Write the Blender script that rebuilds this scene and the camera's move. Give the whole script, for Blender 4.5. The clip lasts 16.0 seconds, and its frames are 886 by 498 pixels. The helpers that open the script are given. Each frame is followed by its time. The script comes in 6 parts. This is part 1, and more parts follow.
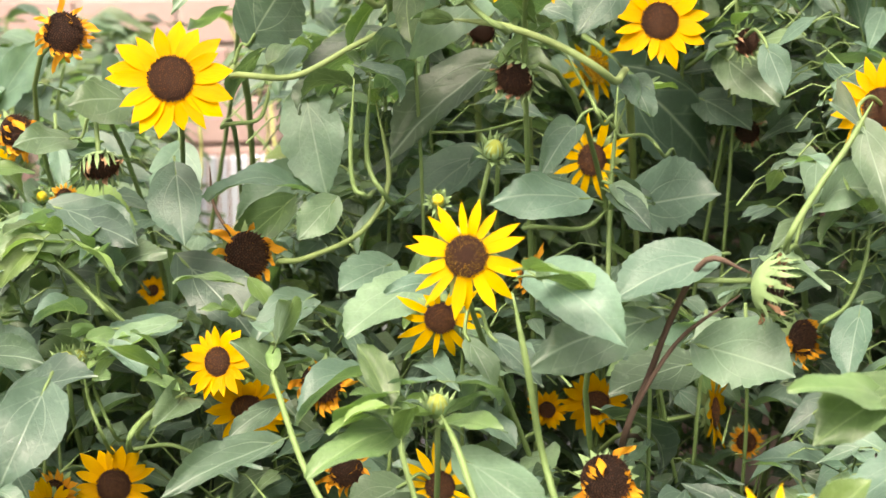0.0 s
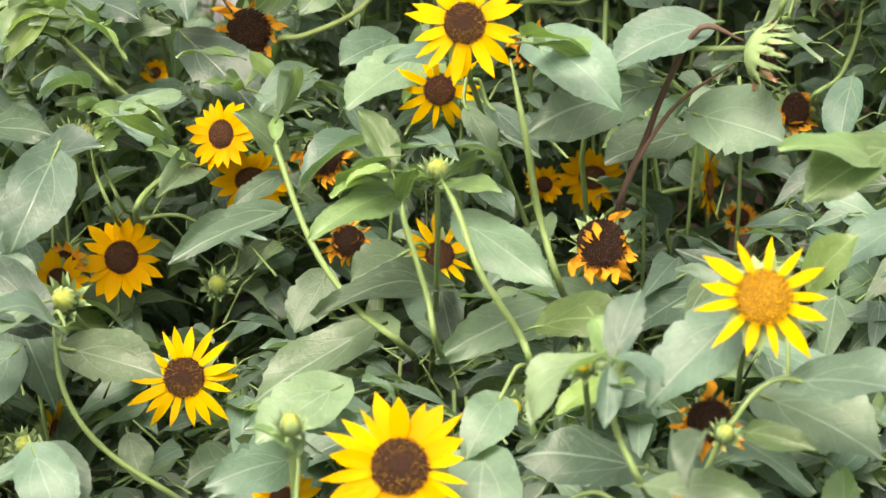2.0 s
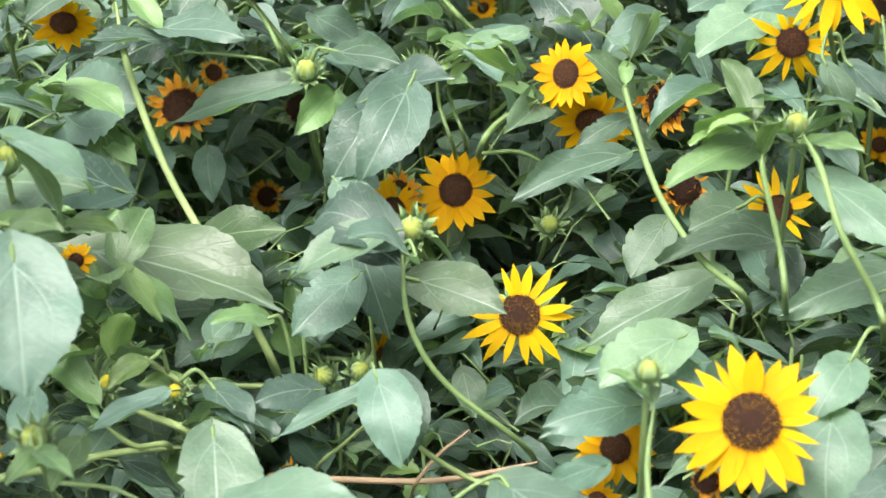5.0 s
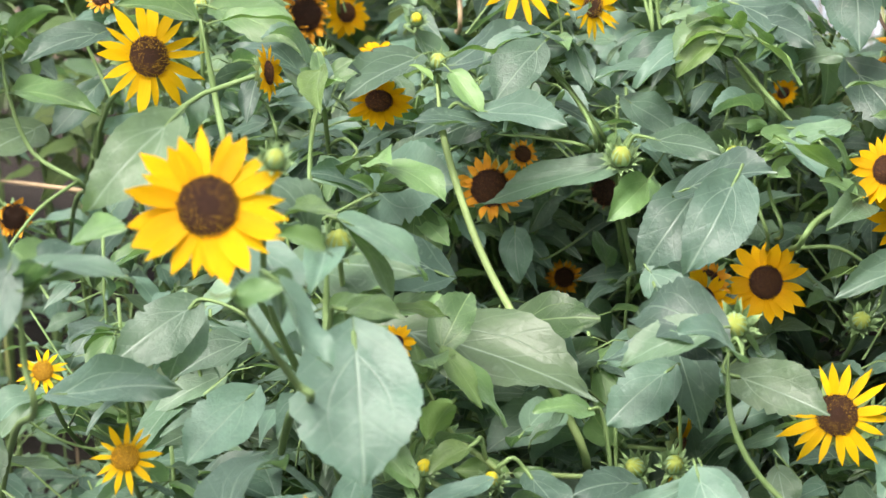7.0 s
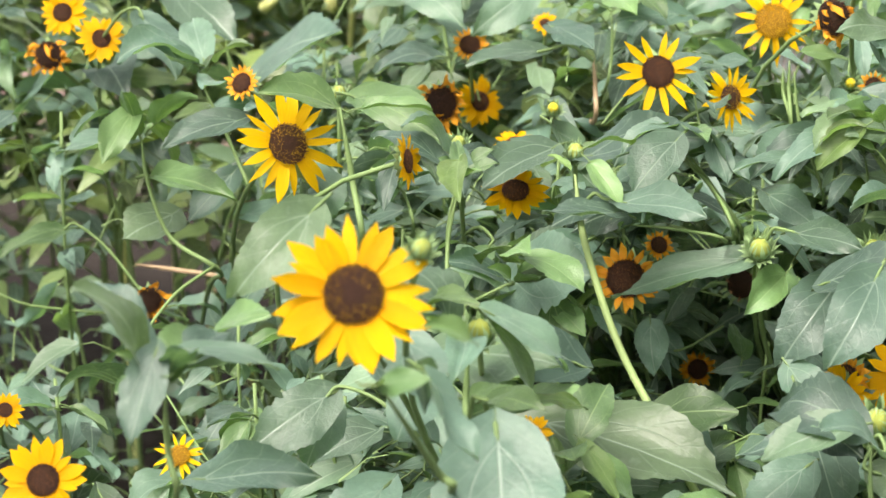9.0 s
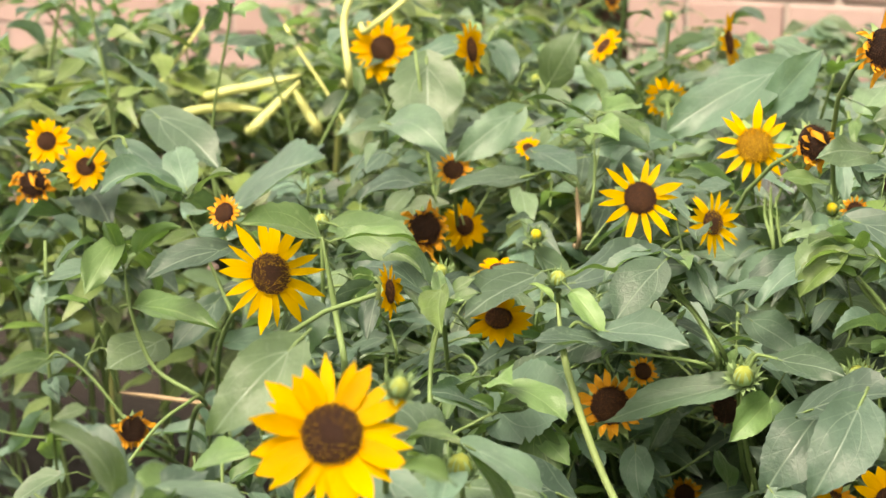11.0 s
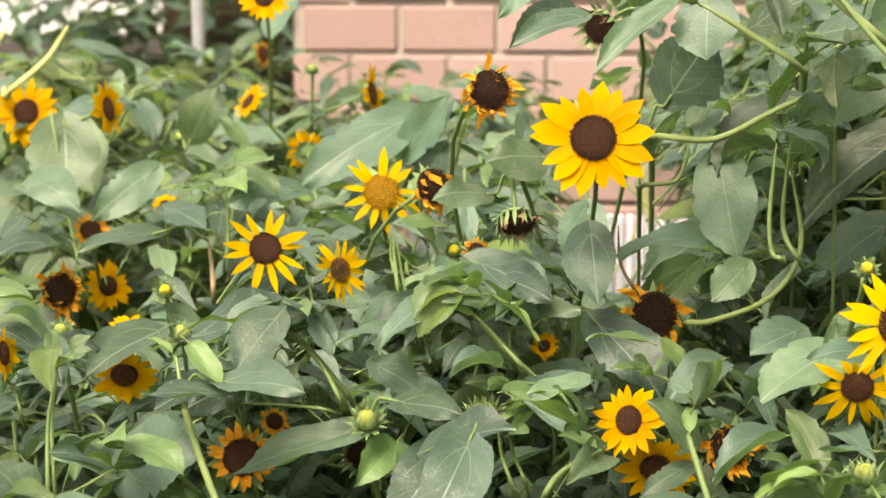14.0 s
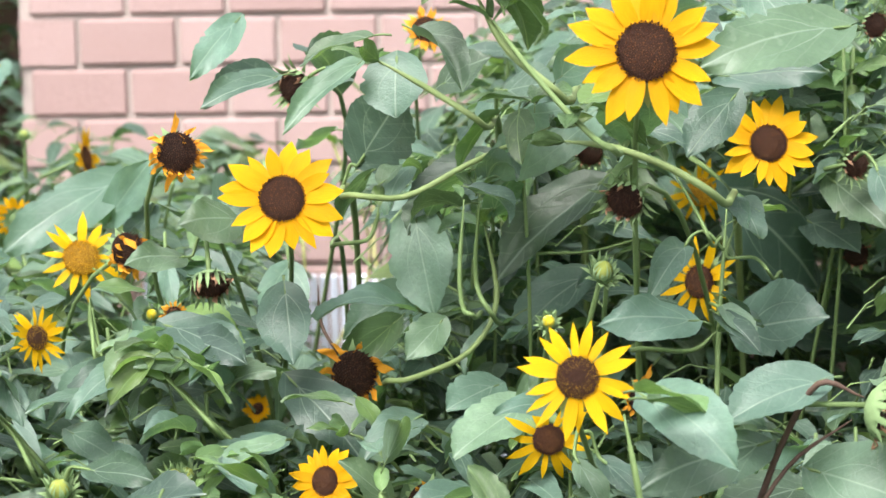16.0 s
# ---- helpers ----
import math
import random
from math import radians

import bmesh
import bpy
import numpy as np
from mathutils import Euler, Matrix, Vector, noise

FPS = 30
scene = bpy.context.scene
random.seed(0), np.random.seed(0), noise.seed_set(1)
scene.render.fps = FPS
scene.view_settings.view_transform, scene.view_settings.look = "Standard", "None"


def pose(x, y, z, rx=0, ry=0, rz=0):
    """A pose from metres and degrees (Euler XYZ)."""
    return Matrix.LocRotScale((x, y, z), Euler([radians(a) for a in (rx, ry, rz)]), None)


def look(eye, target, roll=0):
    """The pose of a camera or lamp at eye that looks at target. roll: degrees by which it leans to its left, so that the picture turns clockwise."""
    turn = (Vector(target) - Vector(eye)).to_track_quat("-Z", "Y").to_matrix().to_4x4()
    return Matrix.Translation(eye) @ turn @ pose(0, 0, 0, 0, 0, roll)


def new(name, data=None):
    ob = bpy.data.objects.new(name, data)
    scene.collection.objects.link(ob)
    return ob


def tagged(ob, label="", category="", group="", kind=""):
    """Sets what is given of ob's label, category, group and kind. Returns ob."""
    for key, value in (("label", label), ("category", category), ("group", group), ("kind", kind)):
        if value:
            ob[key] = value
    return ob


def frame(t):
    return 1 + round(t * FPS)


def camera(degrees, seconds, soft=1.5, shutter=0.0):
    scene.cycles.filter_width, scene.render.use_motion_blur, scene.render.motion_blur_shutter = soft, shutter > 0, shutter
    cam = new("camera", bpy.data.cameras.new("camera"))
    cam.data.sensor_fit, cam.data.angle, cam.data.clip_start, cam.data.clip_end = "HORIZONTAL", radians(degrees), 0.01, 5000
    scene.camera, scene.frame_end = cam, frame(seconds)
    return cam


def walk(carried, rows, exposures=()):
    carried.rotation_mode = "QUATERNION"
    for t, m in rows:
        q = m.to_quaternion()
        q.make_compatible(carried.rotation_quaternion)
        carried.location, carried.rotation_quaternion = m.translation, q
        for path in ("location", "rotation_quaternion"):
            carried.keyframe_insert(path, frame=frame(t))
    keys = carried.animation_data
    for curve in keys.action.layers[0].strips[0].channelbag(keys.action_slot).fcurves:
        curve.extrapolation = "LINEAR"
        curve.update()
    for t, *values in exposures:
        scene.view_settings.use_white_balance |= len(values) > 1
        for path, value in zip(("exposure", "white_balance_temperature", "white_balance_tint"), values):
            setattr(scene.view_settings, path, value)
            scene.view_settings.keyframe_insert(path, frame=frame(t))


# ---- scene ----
cam = camera(22.179, 16.0, soft=1.5)
ROWS = [
    (0, look((-0.0009, -0.0000, 1.2998), (0.0004, 1.9599, 0.9014), -0.97)),
    (0.5, look((0.0006, -0.0098, 1.2971), (0.0037, 1.9381, 0.8436), -1.02)),
    (1, look((0.0010, -0.0237, 1.2944), (0.0065, 1.9143, 0.8003), -1.04)),
    (1.5, look((-0.0000, -0.0381, 1.2849), (0.0033, 1.8906, 0.7556), -1.15)),
    (2, look((-0.0029, -0.0489, 1.2732), (-0.0029, 1.8714, 0.7145), -1.21)),
    (2.5, look((0.0027, -0.0523, 1.2678), (-0.0070, 1.8564, 0.6704), -1.39)),
    (3, look((0.0055, -0.0474, 1.2593), (-0.0187, 1.8514, 0.6315), -1.28)),
    (3.5, look((-0.0001, -0.0429, 1.2541), (-0.0432, 1.8474, 0.6021), -1.03)),
    (4, look((-0.0249, -0.0408, 1.2547), (-0.0909, 1.8432, 0.5869), -0.50)),
    (4.5, look((-0.0695, -0.0405, 1.2659), (-0.1989, 1.8512, 0.6297), 0.39)),
    (5, look((-0.0962, -0.0429, 1.2711), (-0.3009, 1.8518, 0.6643), 0.91)),
    (5.2, look((-0.1043, -0.0408, 1.2747), (-0.3361, 1.8524, 0.6731), 1.06)),
    (7.3, look((-0.1902, -0.0414, 1.2991), (-0.6050, 1.8337, 0.7404), 1.50)),
    (7.5, look((-0.1910, -0.0430, 1.3004), (-0.6188, 1.8308, 0.7473), 1.53)),
    (8, look((-0.1905, -0.0488, 1.2988), (-0.6496, 1.8232, 0.7650), 1.49)),
    (8.5, look((-0.1961, -0.0498, 1.2998), (-0.6790, 1.8209, 0.7828), 1.47)),
    (9, look((-0.2053, -0.0436, 1.2985), (-0.7049, 1.8286, 0.8034), 1.44)),
    (9.2, look((-0.2078, -0.0432, 1.3006), (-0.7121, 1.8300, 0.8140), 1.40)),
    (11.3, look((-0.1965, -0.0295, 1.3174), (-0.6923, 1.8685, 0.9277), 0.81)),
    (11.5, look((-0.1978, -0.0262, 1.3165), (-0.6855, 1.8752, 0.9334), 0.77)),
    (12, look((-0.1849, -0.0285, 1.3177), (-0.6454, 1.8819, 0.9457), 0.60)),
    (12.5, look((-0.1523, -0.0232, 1.3111), (-0.5744, 1.8979, 0.9491), 0.24)),
    (13, look((-0.1176, -0.0196, 1.3094), (-0.4925, 1.9125, 0.9537), -0.03)),
    (13.5, look((-0.1091, -0.0209, 1.3065), (-0.4291, 1.9221, 0.9567), -0.25)),
    (14, look((-0.0961, -0.0179, 1.3045), (-0.3668, 1.9335, 0.9601), -0.37)),
    (14.5, look((-0.0711, -0.0151, 1.3043), (-0.2993, 1.9428, 0.9658), -0.47)),
    (15, look((-0.0515, -0.0147, 1.3048), (-0.2323, 1.9494, 0.9736), -0.67)),
    (15.5, look((-0.0326, -0.0067, 1.3009), (-0.1610, 1.9643, 0.9871), -0.79)),
    (16, look((-0.0175, -0.0020, 1.3019), (-0.0945, 1.9749, 1.0084), -0.94)),
]
walk(cam, ROWS, exposures=[
    (0.0, 1.74, 7950, 14), (1.5, 1.63, 8150, 15), (3.5, 1.66, 6900, 12), (5.2, 1.74, 6600, 11), (7.3, 1.58, 6800, 11), (9.2, 1.57, 7150, 12),
    (11.3, 1.42, 8850, 11), (12.5, 1.38, 9500, 14), (13.5, 1.32, 9300, 15), (14.5, 1.42, 7450, 12), (16.0, 1.53, 6500, 13)])
cam.data.dof.use_dof = True
cam.data.dof.focus_distance, cam.data.dof.aperture_fstop = 2.02, 9.5

# world: bright overcast day, soft light from high behind the viewer
SUN_EL, SUN_AZ = 56.0, 200.0
world = bpy.data.worlds.new("overcast_sky")
scene.world = world
world.use_nodes = True
wn = world.node_tree.nodes
sky = wn.new("ShaderNodeTexSky")
sky.sky_type, sky.sun_disc = "NISHITA", False
sky.sun_elevation, sky.sun_rotation = radians(SUN_EL), radians(SUN_AZ)
sky.air_density, sky.dust_density, sky.ozone_density = 1.0, 4.0, 1.0
hsv = wn.new("ShaderNodeHueSaturation")
hsv.inputs["Saturation"].default_value = 0.35
world.node_tree.links.new(sky.outputs[0], hsv.inputs["Color"])
world.node_tree.links.new(hsv.outputs[0], wn["Background"].inputs["Color"])
wn["Background"].inputs["Strength"].default_value = 0.15
sun_data = bpy.data.lights.new("sun", "SUN")
sun_data.energy, sun_data.angle, sun_data.color = 2.3, radians(28), (1.0, 0.97, 0.92)
sun = new("sun", sun_data)
az, el = radians(SUN_AZ), radians(SUN_EL)
sun_dir = Vector((math.sin(az) * math.cos(el), math.cos(az) * math.cos(el), math.sin(el)))
sun.matrix_world = look(sun_dir * 20, (0, 0, 0))


# ---- materials ----
def material(name):
    m = bpy.data.materials.new(name)
    m.use_nodes = True
    return m, m.node_tree.nodes, m.node_tree.links, m.node_tree.nodes["Principled BSDF"]


def ramp(nodes, stops):
    r = nodes.new("ShaderNodeValToRGB")
    while len(r.color_ramp.elements) < len(stops):
        r.color_ramp.elements.new(0.5)
    for e, (p, c) in zip(r.color_ramp.elements, stops):
        e.position, e.color = p, (*c, 1)
    return r


def math_node(nodes, links, op, a, b=None):
    n = nodes.new("ShaderNodeMath")
    n.operation = op
    for i, v in enumerate((a, b)):
        if v is None:
            continue
        if isinstance(v, (int, float)):
            n.inputs[i].default_value = v
        else:
            links.new(v, n.inputs[i])
    return n.outputs[0]


def mixed(nodes, links, fac, a, b, blend="MIX"):
    n = nodes.new("ShaderNodeMix")
    n.data_type, n.blend_type = "RGBA", blend
    for sock, v in ((n.inputs[0], fac), (n.inputs[6], a), (n.inputs[7], b)):
        if isinstance(v, (int, float)):
            sock.default_value = v
        elif isinstance(v, tuple):
            sock.default_value = (*v, 1)
        else:
            links.new(v, sock)
    return n.outputs[2]


def noise_tex(nodes, links, coord, scale, detail=3.0, rough=0.55):
    n = nodes.new("ShaderNodeTexNoise")
    n.inputs["Scale"].default_value, n.inputs["Detail"].default_value, n.inputs["Roughness"].default_value = scale, detail, rough
    links.new(coord, n.inputs["Vector"])
    return n


def bumped(nodes, links, bsdf, height, strength, distance):
    b = nodes.new("ShaderNodeBump")
    b.inputs["Strength"].default_value, b.inputs["Distance"].default_value = strength, distance
    links.new(height, b.inputs["Height"])
    links.new(b.outputs[0], bsdf.inputs["Normal"])


def leafy(name, dark, light, vein, trans=0.20, rough=0.38, vein_gain=0.42, joined=False):
    """Leaf blade: side veins branch off a pale midrib; local y runs along the blade, x across it."""
    m, n, l, b = material(name)
    tc = n.new("ShaderNodeTexCoord")
    own = n.new("ShaderNodeNewGeometry").outputs["Random Per Island"] if joined else n.new("ShaderNodeObjectInfo").outputs["Random"]
    across = tc.outputs["UV"] if joined else tc.outputs["Object"]
    shift = n.new("ShaderNodeVectorMath")
    shift.operation = "ADD"
    l.new(across, shift.inputs[0])
    rnd3 = n.new("ShaderNodeCombineXYZ")
    for i in range(3):
        l.new(math_node(n, l, "MULTIPLY", own, 31.0 + 17 * i), rnd3.inputs[i])
    l.new(rnd3.outputs[0], shift.inputs[1])
    big = noise_tex(n, l, shift.outputs[0], 2.6, 3)
    fine = noise_tex(n, l, shift.outputs[0], 26, 4, 0.65)
    base = mixed(n, l, big.outputs["Fac"], dark, light)
    tone = math_node(n, l, "ADD", math_node(n, l, "MULTIPLY", own, 0.90), 0.56)
    tone = math_node(n, l, "MULTIPLY", tone, math_node(n, l, "ADD", math_node(n, l, "MULTIPLY", fine.outputs["Fac"], 0.35), 0.82))
    tn = n.new("ShaderNodeCombineXYZ")
    for i in range(3):
        l.new(tone, tn.inputs[i])
    base = mixed(n, l, 1.0, base, tn.outputs[0], "MULTIPLY")
    second = math_node(n, l, "FRACT", math_node(n, l, "MULTIPLY", own, 7.31))
    base = mixed(n, l, math_node(n, l, "POWER", second, 3.0), base, mixed(n, l, 1.0, base, (1.24, 1.11, 0.76), "MULTIPLY"))
    third = math_node(n, l, "FRACT", math_node(n, l, "MULTIPLY", own, 23.7))
    base = mixed(n, l, math_node(n, l, "POWER", third, 3.0), base, mixed(n, l, 1.0, base, (0.52, 0.58, 0.56), "MULTIPLY"))
    sep = n.new("ShaderNodeSeparateXYZ")
    l.new(across, sep.inputs[0])
    ax = math_node(n, l, "ABSOLUTE", sep.outputs[0])
    mid = math_node(n, l, "SUBTRACT", 1.0, math_node(n, l, "MULTIPLY", ax, 75.0))
    mid = math_node(n, l, "MAXIMUM", mid, 0.0)
    run = math_node(n, l, "SUBTRACT", math_node(n, l, "MULTIPLY", sep.outputs[1], 4.2), math_node(n, l, "MULTIPLY", ax, 6.0))
    saw = math_node(n, l, "PINGPONG", run, 0.5)
    side = math_node(n, l, "MAXIMUM", math_node(n, l, "SUBTRACT", 1.0, math_node(n, l, "MULTIPLY", saw, 16.0)), 0.0)
    side = math_node(n, l, "MULTIPLY", side, 0.24)
    # two more main veins leave the midrib near the base
    y1 = math_node(n, l, "MAXIMUM", sep.outputs[1], 0.0)
    arc = math_node(n, l, "MULTIPLY", math_node(n, l, "MULTIPLY", y1, math_node(n, l, "SUBTRACT", 1.0, y1)), 0.62)
    pair = math_node(n, l, "MULTIPLY", math_node(n, l, "ABSOLUTE", math_node(n, l, "SUBTRACT", ax, arc)), 95.0)
    pair = math_node(n, l, "MAXIMUM", math_node(n, l, "SUBTRACT", math_node(n, l, "SUBTRACT", 1.0, pair), y1), 0.0)
    veins = math_node(n, l, "MAXIMUM", mid, math_node(n, l, "MAXIMUM", side, pair))
    cells = n.new("ShaderNodeTexVoronoi")
    cells.feature, cells.inputs["Scale"].default_value = "DISTANCE_TO_EDGE", 15.0
    l.new(shift.outputs[0], cells.inputs["Vector"])
    quilt = math_node(n, l, "MINIMUM", math_node(n, l, "MULTIPLY", cells.outputs["Distance"], 3.0), 0.7)
    col = mixed(n, l, math_node(n, l, "MULTIPLY", veins, vein_gain), base, vein)
    # dull pale blotches of mildew and dust
    spot = noise_tex(n, l, shift.outputs[0], 9, 2)
    sp = ramp(n, ((0.62, (0, 0, 0)), (0.75, (0.16, 0.16, 0.16))))
    l.new(spot.outputs["Fac"], sp.inputs[0])
    col = mixed(n, l, sp.outputs[0], col, vein)
    l.new(col, b.inputs["Base Color"])
    b.inputs["Roughness"].default_value = rough
    b.inputs["Specular IOR Level"].default_value = 0.5
    b.inputs["Sheen Weight"].default_value, b.inputs["Sheen Roughness"].default_value = 0.14, 0.4
    b.inputs["Sheen Tint"].default_value = (0.72, 0.95, 0.96, 1)
    h = math_node(n, l, "SUBTRACT", math_node(n, l, "MULTIPLY", fine.outputs["Fac"], 0.5), math_node(n, l, "MULTIPLY", veins, 0.6))
    bumped(n, l, b, math_node(n, l, "ADD", h, math_node(n, l, "MULTIPLY", quilt, 0.16)), 0.22, 0.007)
    t = n.new("ShaderNodeBsdfTranslucent")
    l.new(mixed(n, l, 1.0, col, (1.2, 1.35, 0.45), "MULTIPLY"), t.inputs[0])
    mix = n.new("ShaderNodeMixShader")
    mix.inputs[0].default_value = trans
    l.new(b.outputs[0], mix.inputs[1])
    l.new(t.outputs[0], mix.inputs[2])
    l.new(mix.outputs[0], n["Material Output"].inputs[0])
    return m


def rays(name, base, tip, trans=0.40):
    """Ray petal: lengthwise streaks, warmer towards the disc; local y runs from 0 at the disc to 1 at the tip."""
    m, n, l, b = material(name)
    tc = n.new("ShaderNodeTexCoord")
    info = n.new("ShaderNodeObjectInfo")
    sep = n.new("ShaderNodeSeparateXYZ")
    l.new(tc.outputs["Object"], sep.inputs[0])
    col = mixed(n, l, math_node(n, l, "POWER", math_node(n, l, "MAXIMUM", sep.outputs[1], 0.0), 0.6), base, tip)
    st = n.new("ShaderNodeMapping")
    st.inputs["Scale"].default_value = (60, 2.0, 2.0)
    l.new(tc.outputs["Object"], st.inputs[0])
    streak = noise_tex(n, l, st.outputs[0], 1.0, 3)
    v = math_node(n, l, "ADD", math_node(n, l, "MULTIPLY", streak.outputs["Fac"], 0.45), 0.72)
    v = math_node(n, l, "MULTIPLY", v, math_node(n, l, "ADD", math_node(n, l, "MULTIPLY", info.outputs["Random"], 0.2), 0.88))
    tn = n.new("ShaderNodeCombineXYZ")
    for i in range(3):
        l.new(v, tn.inputs[i])
    col = mixed(n, l, 1.0, col, tn.outputs[0], "MULTIPLY")
    l.new(col, b.inputs["Base Color"])
    b.inputs["Roughness"].default_value = 0.5
    b.inputs["Specular IOR Level"].default_value = 0.12
    bumped(n, l, b, streak.outputs["Fac"], 0.3, 0.03)
    t = n.new("ShaderNodeBsdfTranslucent")
    l.new(col, t.inputs[0])
    mix = n.new("ShaderNodeMixShader")
    mix.inputs[0].default_value = trans
    l.new(b.outputs[0], mix.inputs[1])
    l.new(t.outputs[0], mix.inputs[2])
    l.new(mix.outputs[0], n["Material Output"].inputs[0])
    return m


def plain(name, a, c, scale, rough=0.7, bump=0.4, dist=0.004, detail=5, coord="Object", island=0.0, spec=0.3):
    """Two tones mixed by noise, with fine relief; island varies loose pieces."""
    m, n, l, b = material(name)
    tc = n.new("ShaderNodeTexCoord")
    f = noise_tex(n, l, tc.outputs[coord], scale, detail, 0.6)
    big = noise_tex(n, l, tc.outputs[coord], scale * 0.13, 2)
    col = mixed(n, l, f.outputs["Fac"], a, c)
    col = mixed(n, l, math_node(n, l, "MULTIPLY", big.outputs["Fac"], 0.5), col, a)
    if island:
        g = n.new("ShaderNodeNewGeometry")
        v = math_node(n, l, "ADD", math_node(n, l, "MULTIPLY", g.outputs["Random Per Island"], 2 * island), 1 - island)
        tn = n.new("ShaderNodeCombineXYZ")
        for i in range(3):
            l.new(v, tn.inputs[i])
        col = mixed(n, l, 1.0, col, tn.outputs[0], "MULTIPLY")
    l.new(col, b.inputs["Base Color"])
    b.inputs["Roughness"].default_value = rough
    b.inputs["Specular IOR Level"].default_value = spec
    bumped(n, l, b, f.outputs["Fac"], bump, dist)
    return m


LEAF = leafy("sage_leaf", (0.062, 0.116, 0.088), (0.149, 0.246, 0.194), (0.36, 0.46, 0.39), 0.42)
DENSE = leafy("dense_leaf", (0.062, 0.116, 0.088), (0.149, 0.246, 0.194), (0.36, 0.46, 0.39), 0.42, joined=True)
DENSE_YOUNG = leafy("dense_young_leaf", (0.085, 0.145, 0.045), (0.165, 0.230, 0.080), (0.30, 0.36, 0.17), 0.3, joined=True)
LEAF_YOUNG = leafy("young_leaf", (0.066, 0.135, 0.048), (0.130, 0.220, 0.088), (0.27, 0.37, 0.18), 0.3)
PETAL = rays("yellow_petal", (0.65, 0.297, 0.002), (0.69, 0.393, 0.004))
PETAL_LEMON = rays("lemon_petal", (0.67, 0.366, 0.003), (0.72, 0.455, 0.006))
PETAL_DRY = rays("dry_brown_petal", (0.26, 0.12, 0.06), (0.46, 0.27, 0.17), 0.2)
PETAL_OLD = rays("orange_petal", (0.62, 0.215, 0.016), (0.76, 0.37, 0.035), 0.35)
STEM = plain("hairy_green_stem", (0.095, 0.160, 0.055), (0.175, 0.245, 0.095), 90, 0.6, 0.5, 0.002)
STEM_LIGHT = plain("light_green_stem", (0.140, 0.205, 0.072), (0.230, 0.295, 0.120), 80, 0.6, 0.5, 0.002)
STEM_PALE = plain("pale_yellow_stem", (0.42, 0.45, 0.16), (0.55, 0.55, 0.24), 60, 0.6, 0.5, 0.002)
STEM_DARK = plain("brown_dry_stem", (0.050, 0.030, 0.022), (0.105, 0.068, 0.048), 70, 0.8, 0.6, 0.002)
STEM_PINK = plain("pinkish_stem", (0.30, 0.20, 0.13), (0.38, 0.30, 0.18), 60, 0.7, 0.5, 0.002)
BRACT = plain("green_bract", (0.14, 0.23, 0.09), (0.25, 0.35, 0.17), 70, 0.65, 0.4, 0.002)
BUD_PALE = plain("pale_bud", (0.20, 0.32, 0.15), (0.34, 0.46, 0.24), 70, 0.7, 0.4, 0.002)
BUD_HEART = plain("yellow_green_bud_heart", (0.20, 0.25, 0.05), (0.36, 0.40, 0.08), 60, 0.7, 0.5, 0.002)
OCHRE = plain("ochre_disc", (0.26, 0.135, 0.008), (0.46, 0.26, 0.015), 120, 0.7, 0.5, 0.002, island=0.4)
TUFT = plain("yellow_petal_tuft", (0.48, 0.42, 0.02), (0.78, 0.60, 0.02), 60, 0.6, 0.6, 0.004)
DISC = plain("dark_brown_disc", (0.046, 0.017, 0.009), (0.130, 0.050, 0.023), 160, 0.75, 0.8, 0.002, island=0.6)
GOLD = plain("golden_florets", (0.48, 0.26, 0.008), (0.78, 0.50, 0.02), 120, 0.6, 0.4, 0.002, island=0.35)
RUST = plain("reddish_florets", (0.13, 0.048, 0.014), (0.28, 0.12, 0.03), 120, 0.7, 0.5, 0.002, island=0.5)
SEED = plain("spent_seed_head", (0.046, 0.022, 0.014), (0.120, 0.060, 0.036), 140, 0.85, 0.9, 0.003, island=0.6)
SOIL = plain("dark_garden_soil", (0.010, 0.008, 0.007), (0.028, 0.021, 0.017), 9, 0.95, 1.0, 0.03, 8, "Object")


# ---- mesh helpers ----
def mesh_of(name, verts, faces, mats, index=None, smooth=True):
    me = bpy.data.meshes.new(name)
    me.from_pydata([tuple(v) for v in verts], [], faces)
    for mt in mats:
        me.materials.append(mt)
    if index:
        me.polygons.foreach_set("material_index", index)
    if smooth:
        me.polygons.foreach_set("use_smooth", [True] * len(faces))
    me.update()
    return me


def tube(points, radii, sides=7):
    """Vertices and faces of a round stalk along points."""
    pts = [Vector(p) for p in points]
    vs, fs = [], []
    up = Vector((0.31, 0.95, 0.05))
    for i, p in enumerate(pts):
        d = (pts[min(i + 1, len(pts) - 1)] - pts[max(i - 1, 0)]).normalized()
        a = d.cross(up)
        a = a.normalized() if a.length > 1e-4 else d.orthogonal().normalized()
        up = a.cross(d).normalized()
        for k in range(sides):
            w = 2 * math.pi * k / sides
            vs.append(p + (a * math.cos(w) + up * math.sin(w)) * radii[i])
    for i in range(len(pts) - 1):
        for k in range(sides):
            k2 = (k + 1) % sides
            fs.append((i * sides + k, i * sides + k2, (i + 1) * sides + k2, (i + 1) * sides + k))
    fs.append(tuple(range(sides - 1, -1, -1)))
    fs.append(tuple(range((len(pts) - 1) * sides, len(pts) * sides)))
    return vs, fs


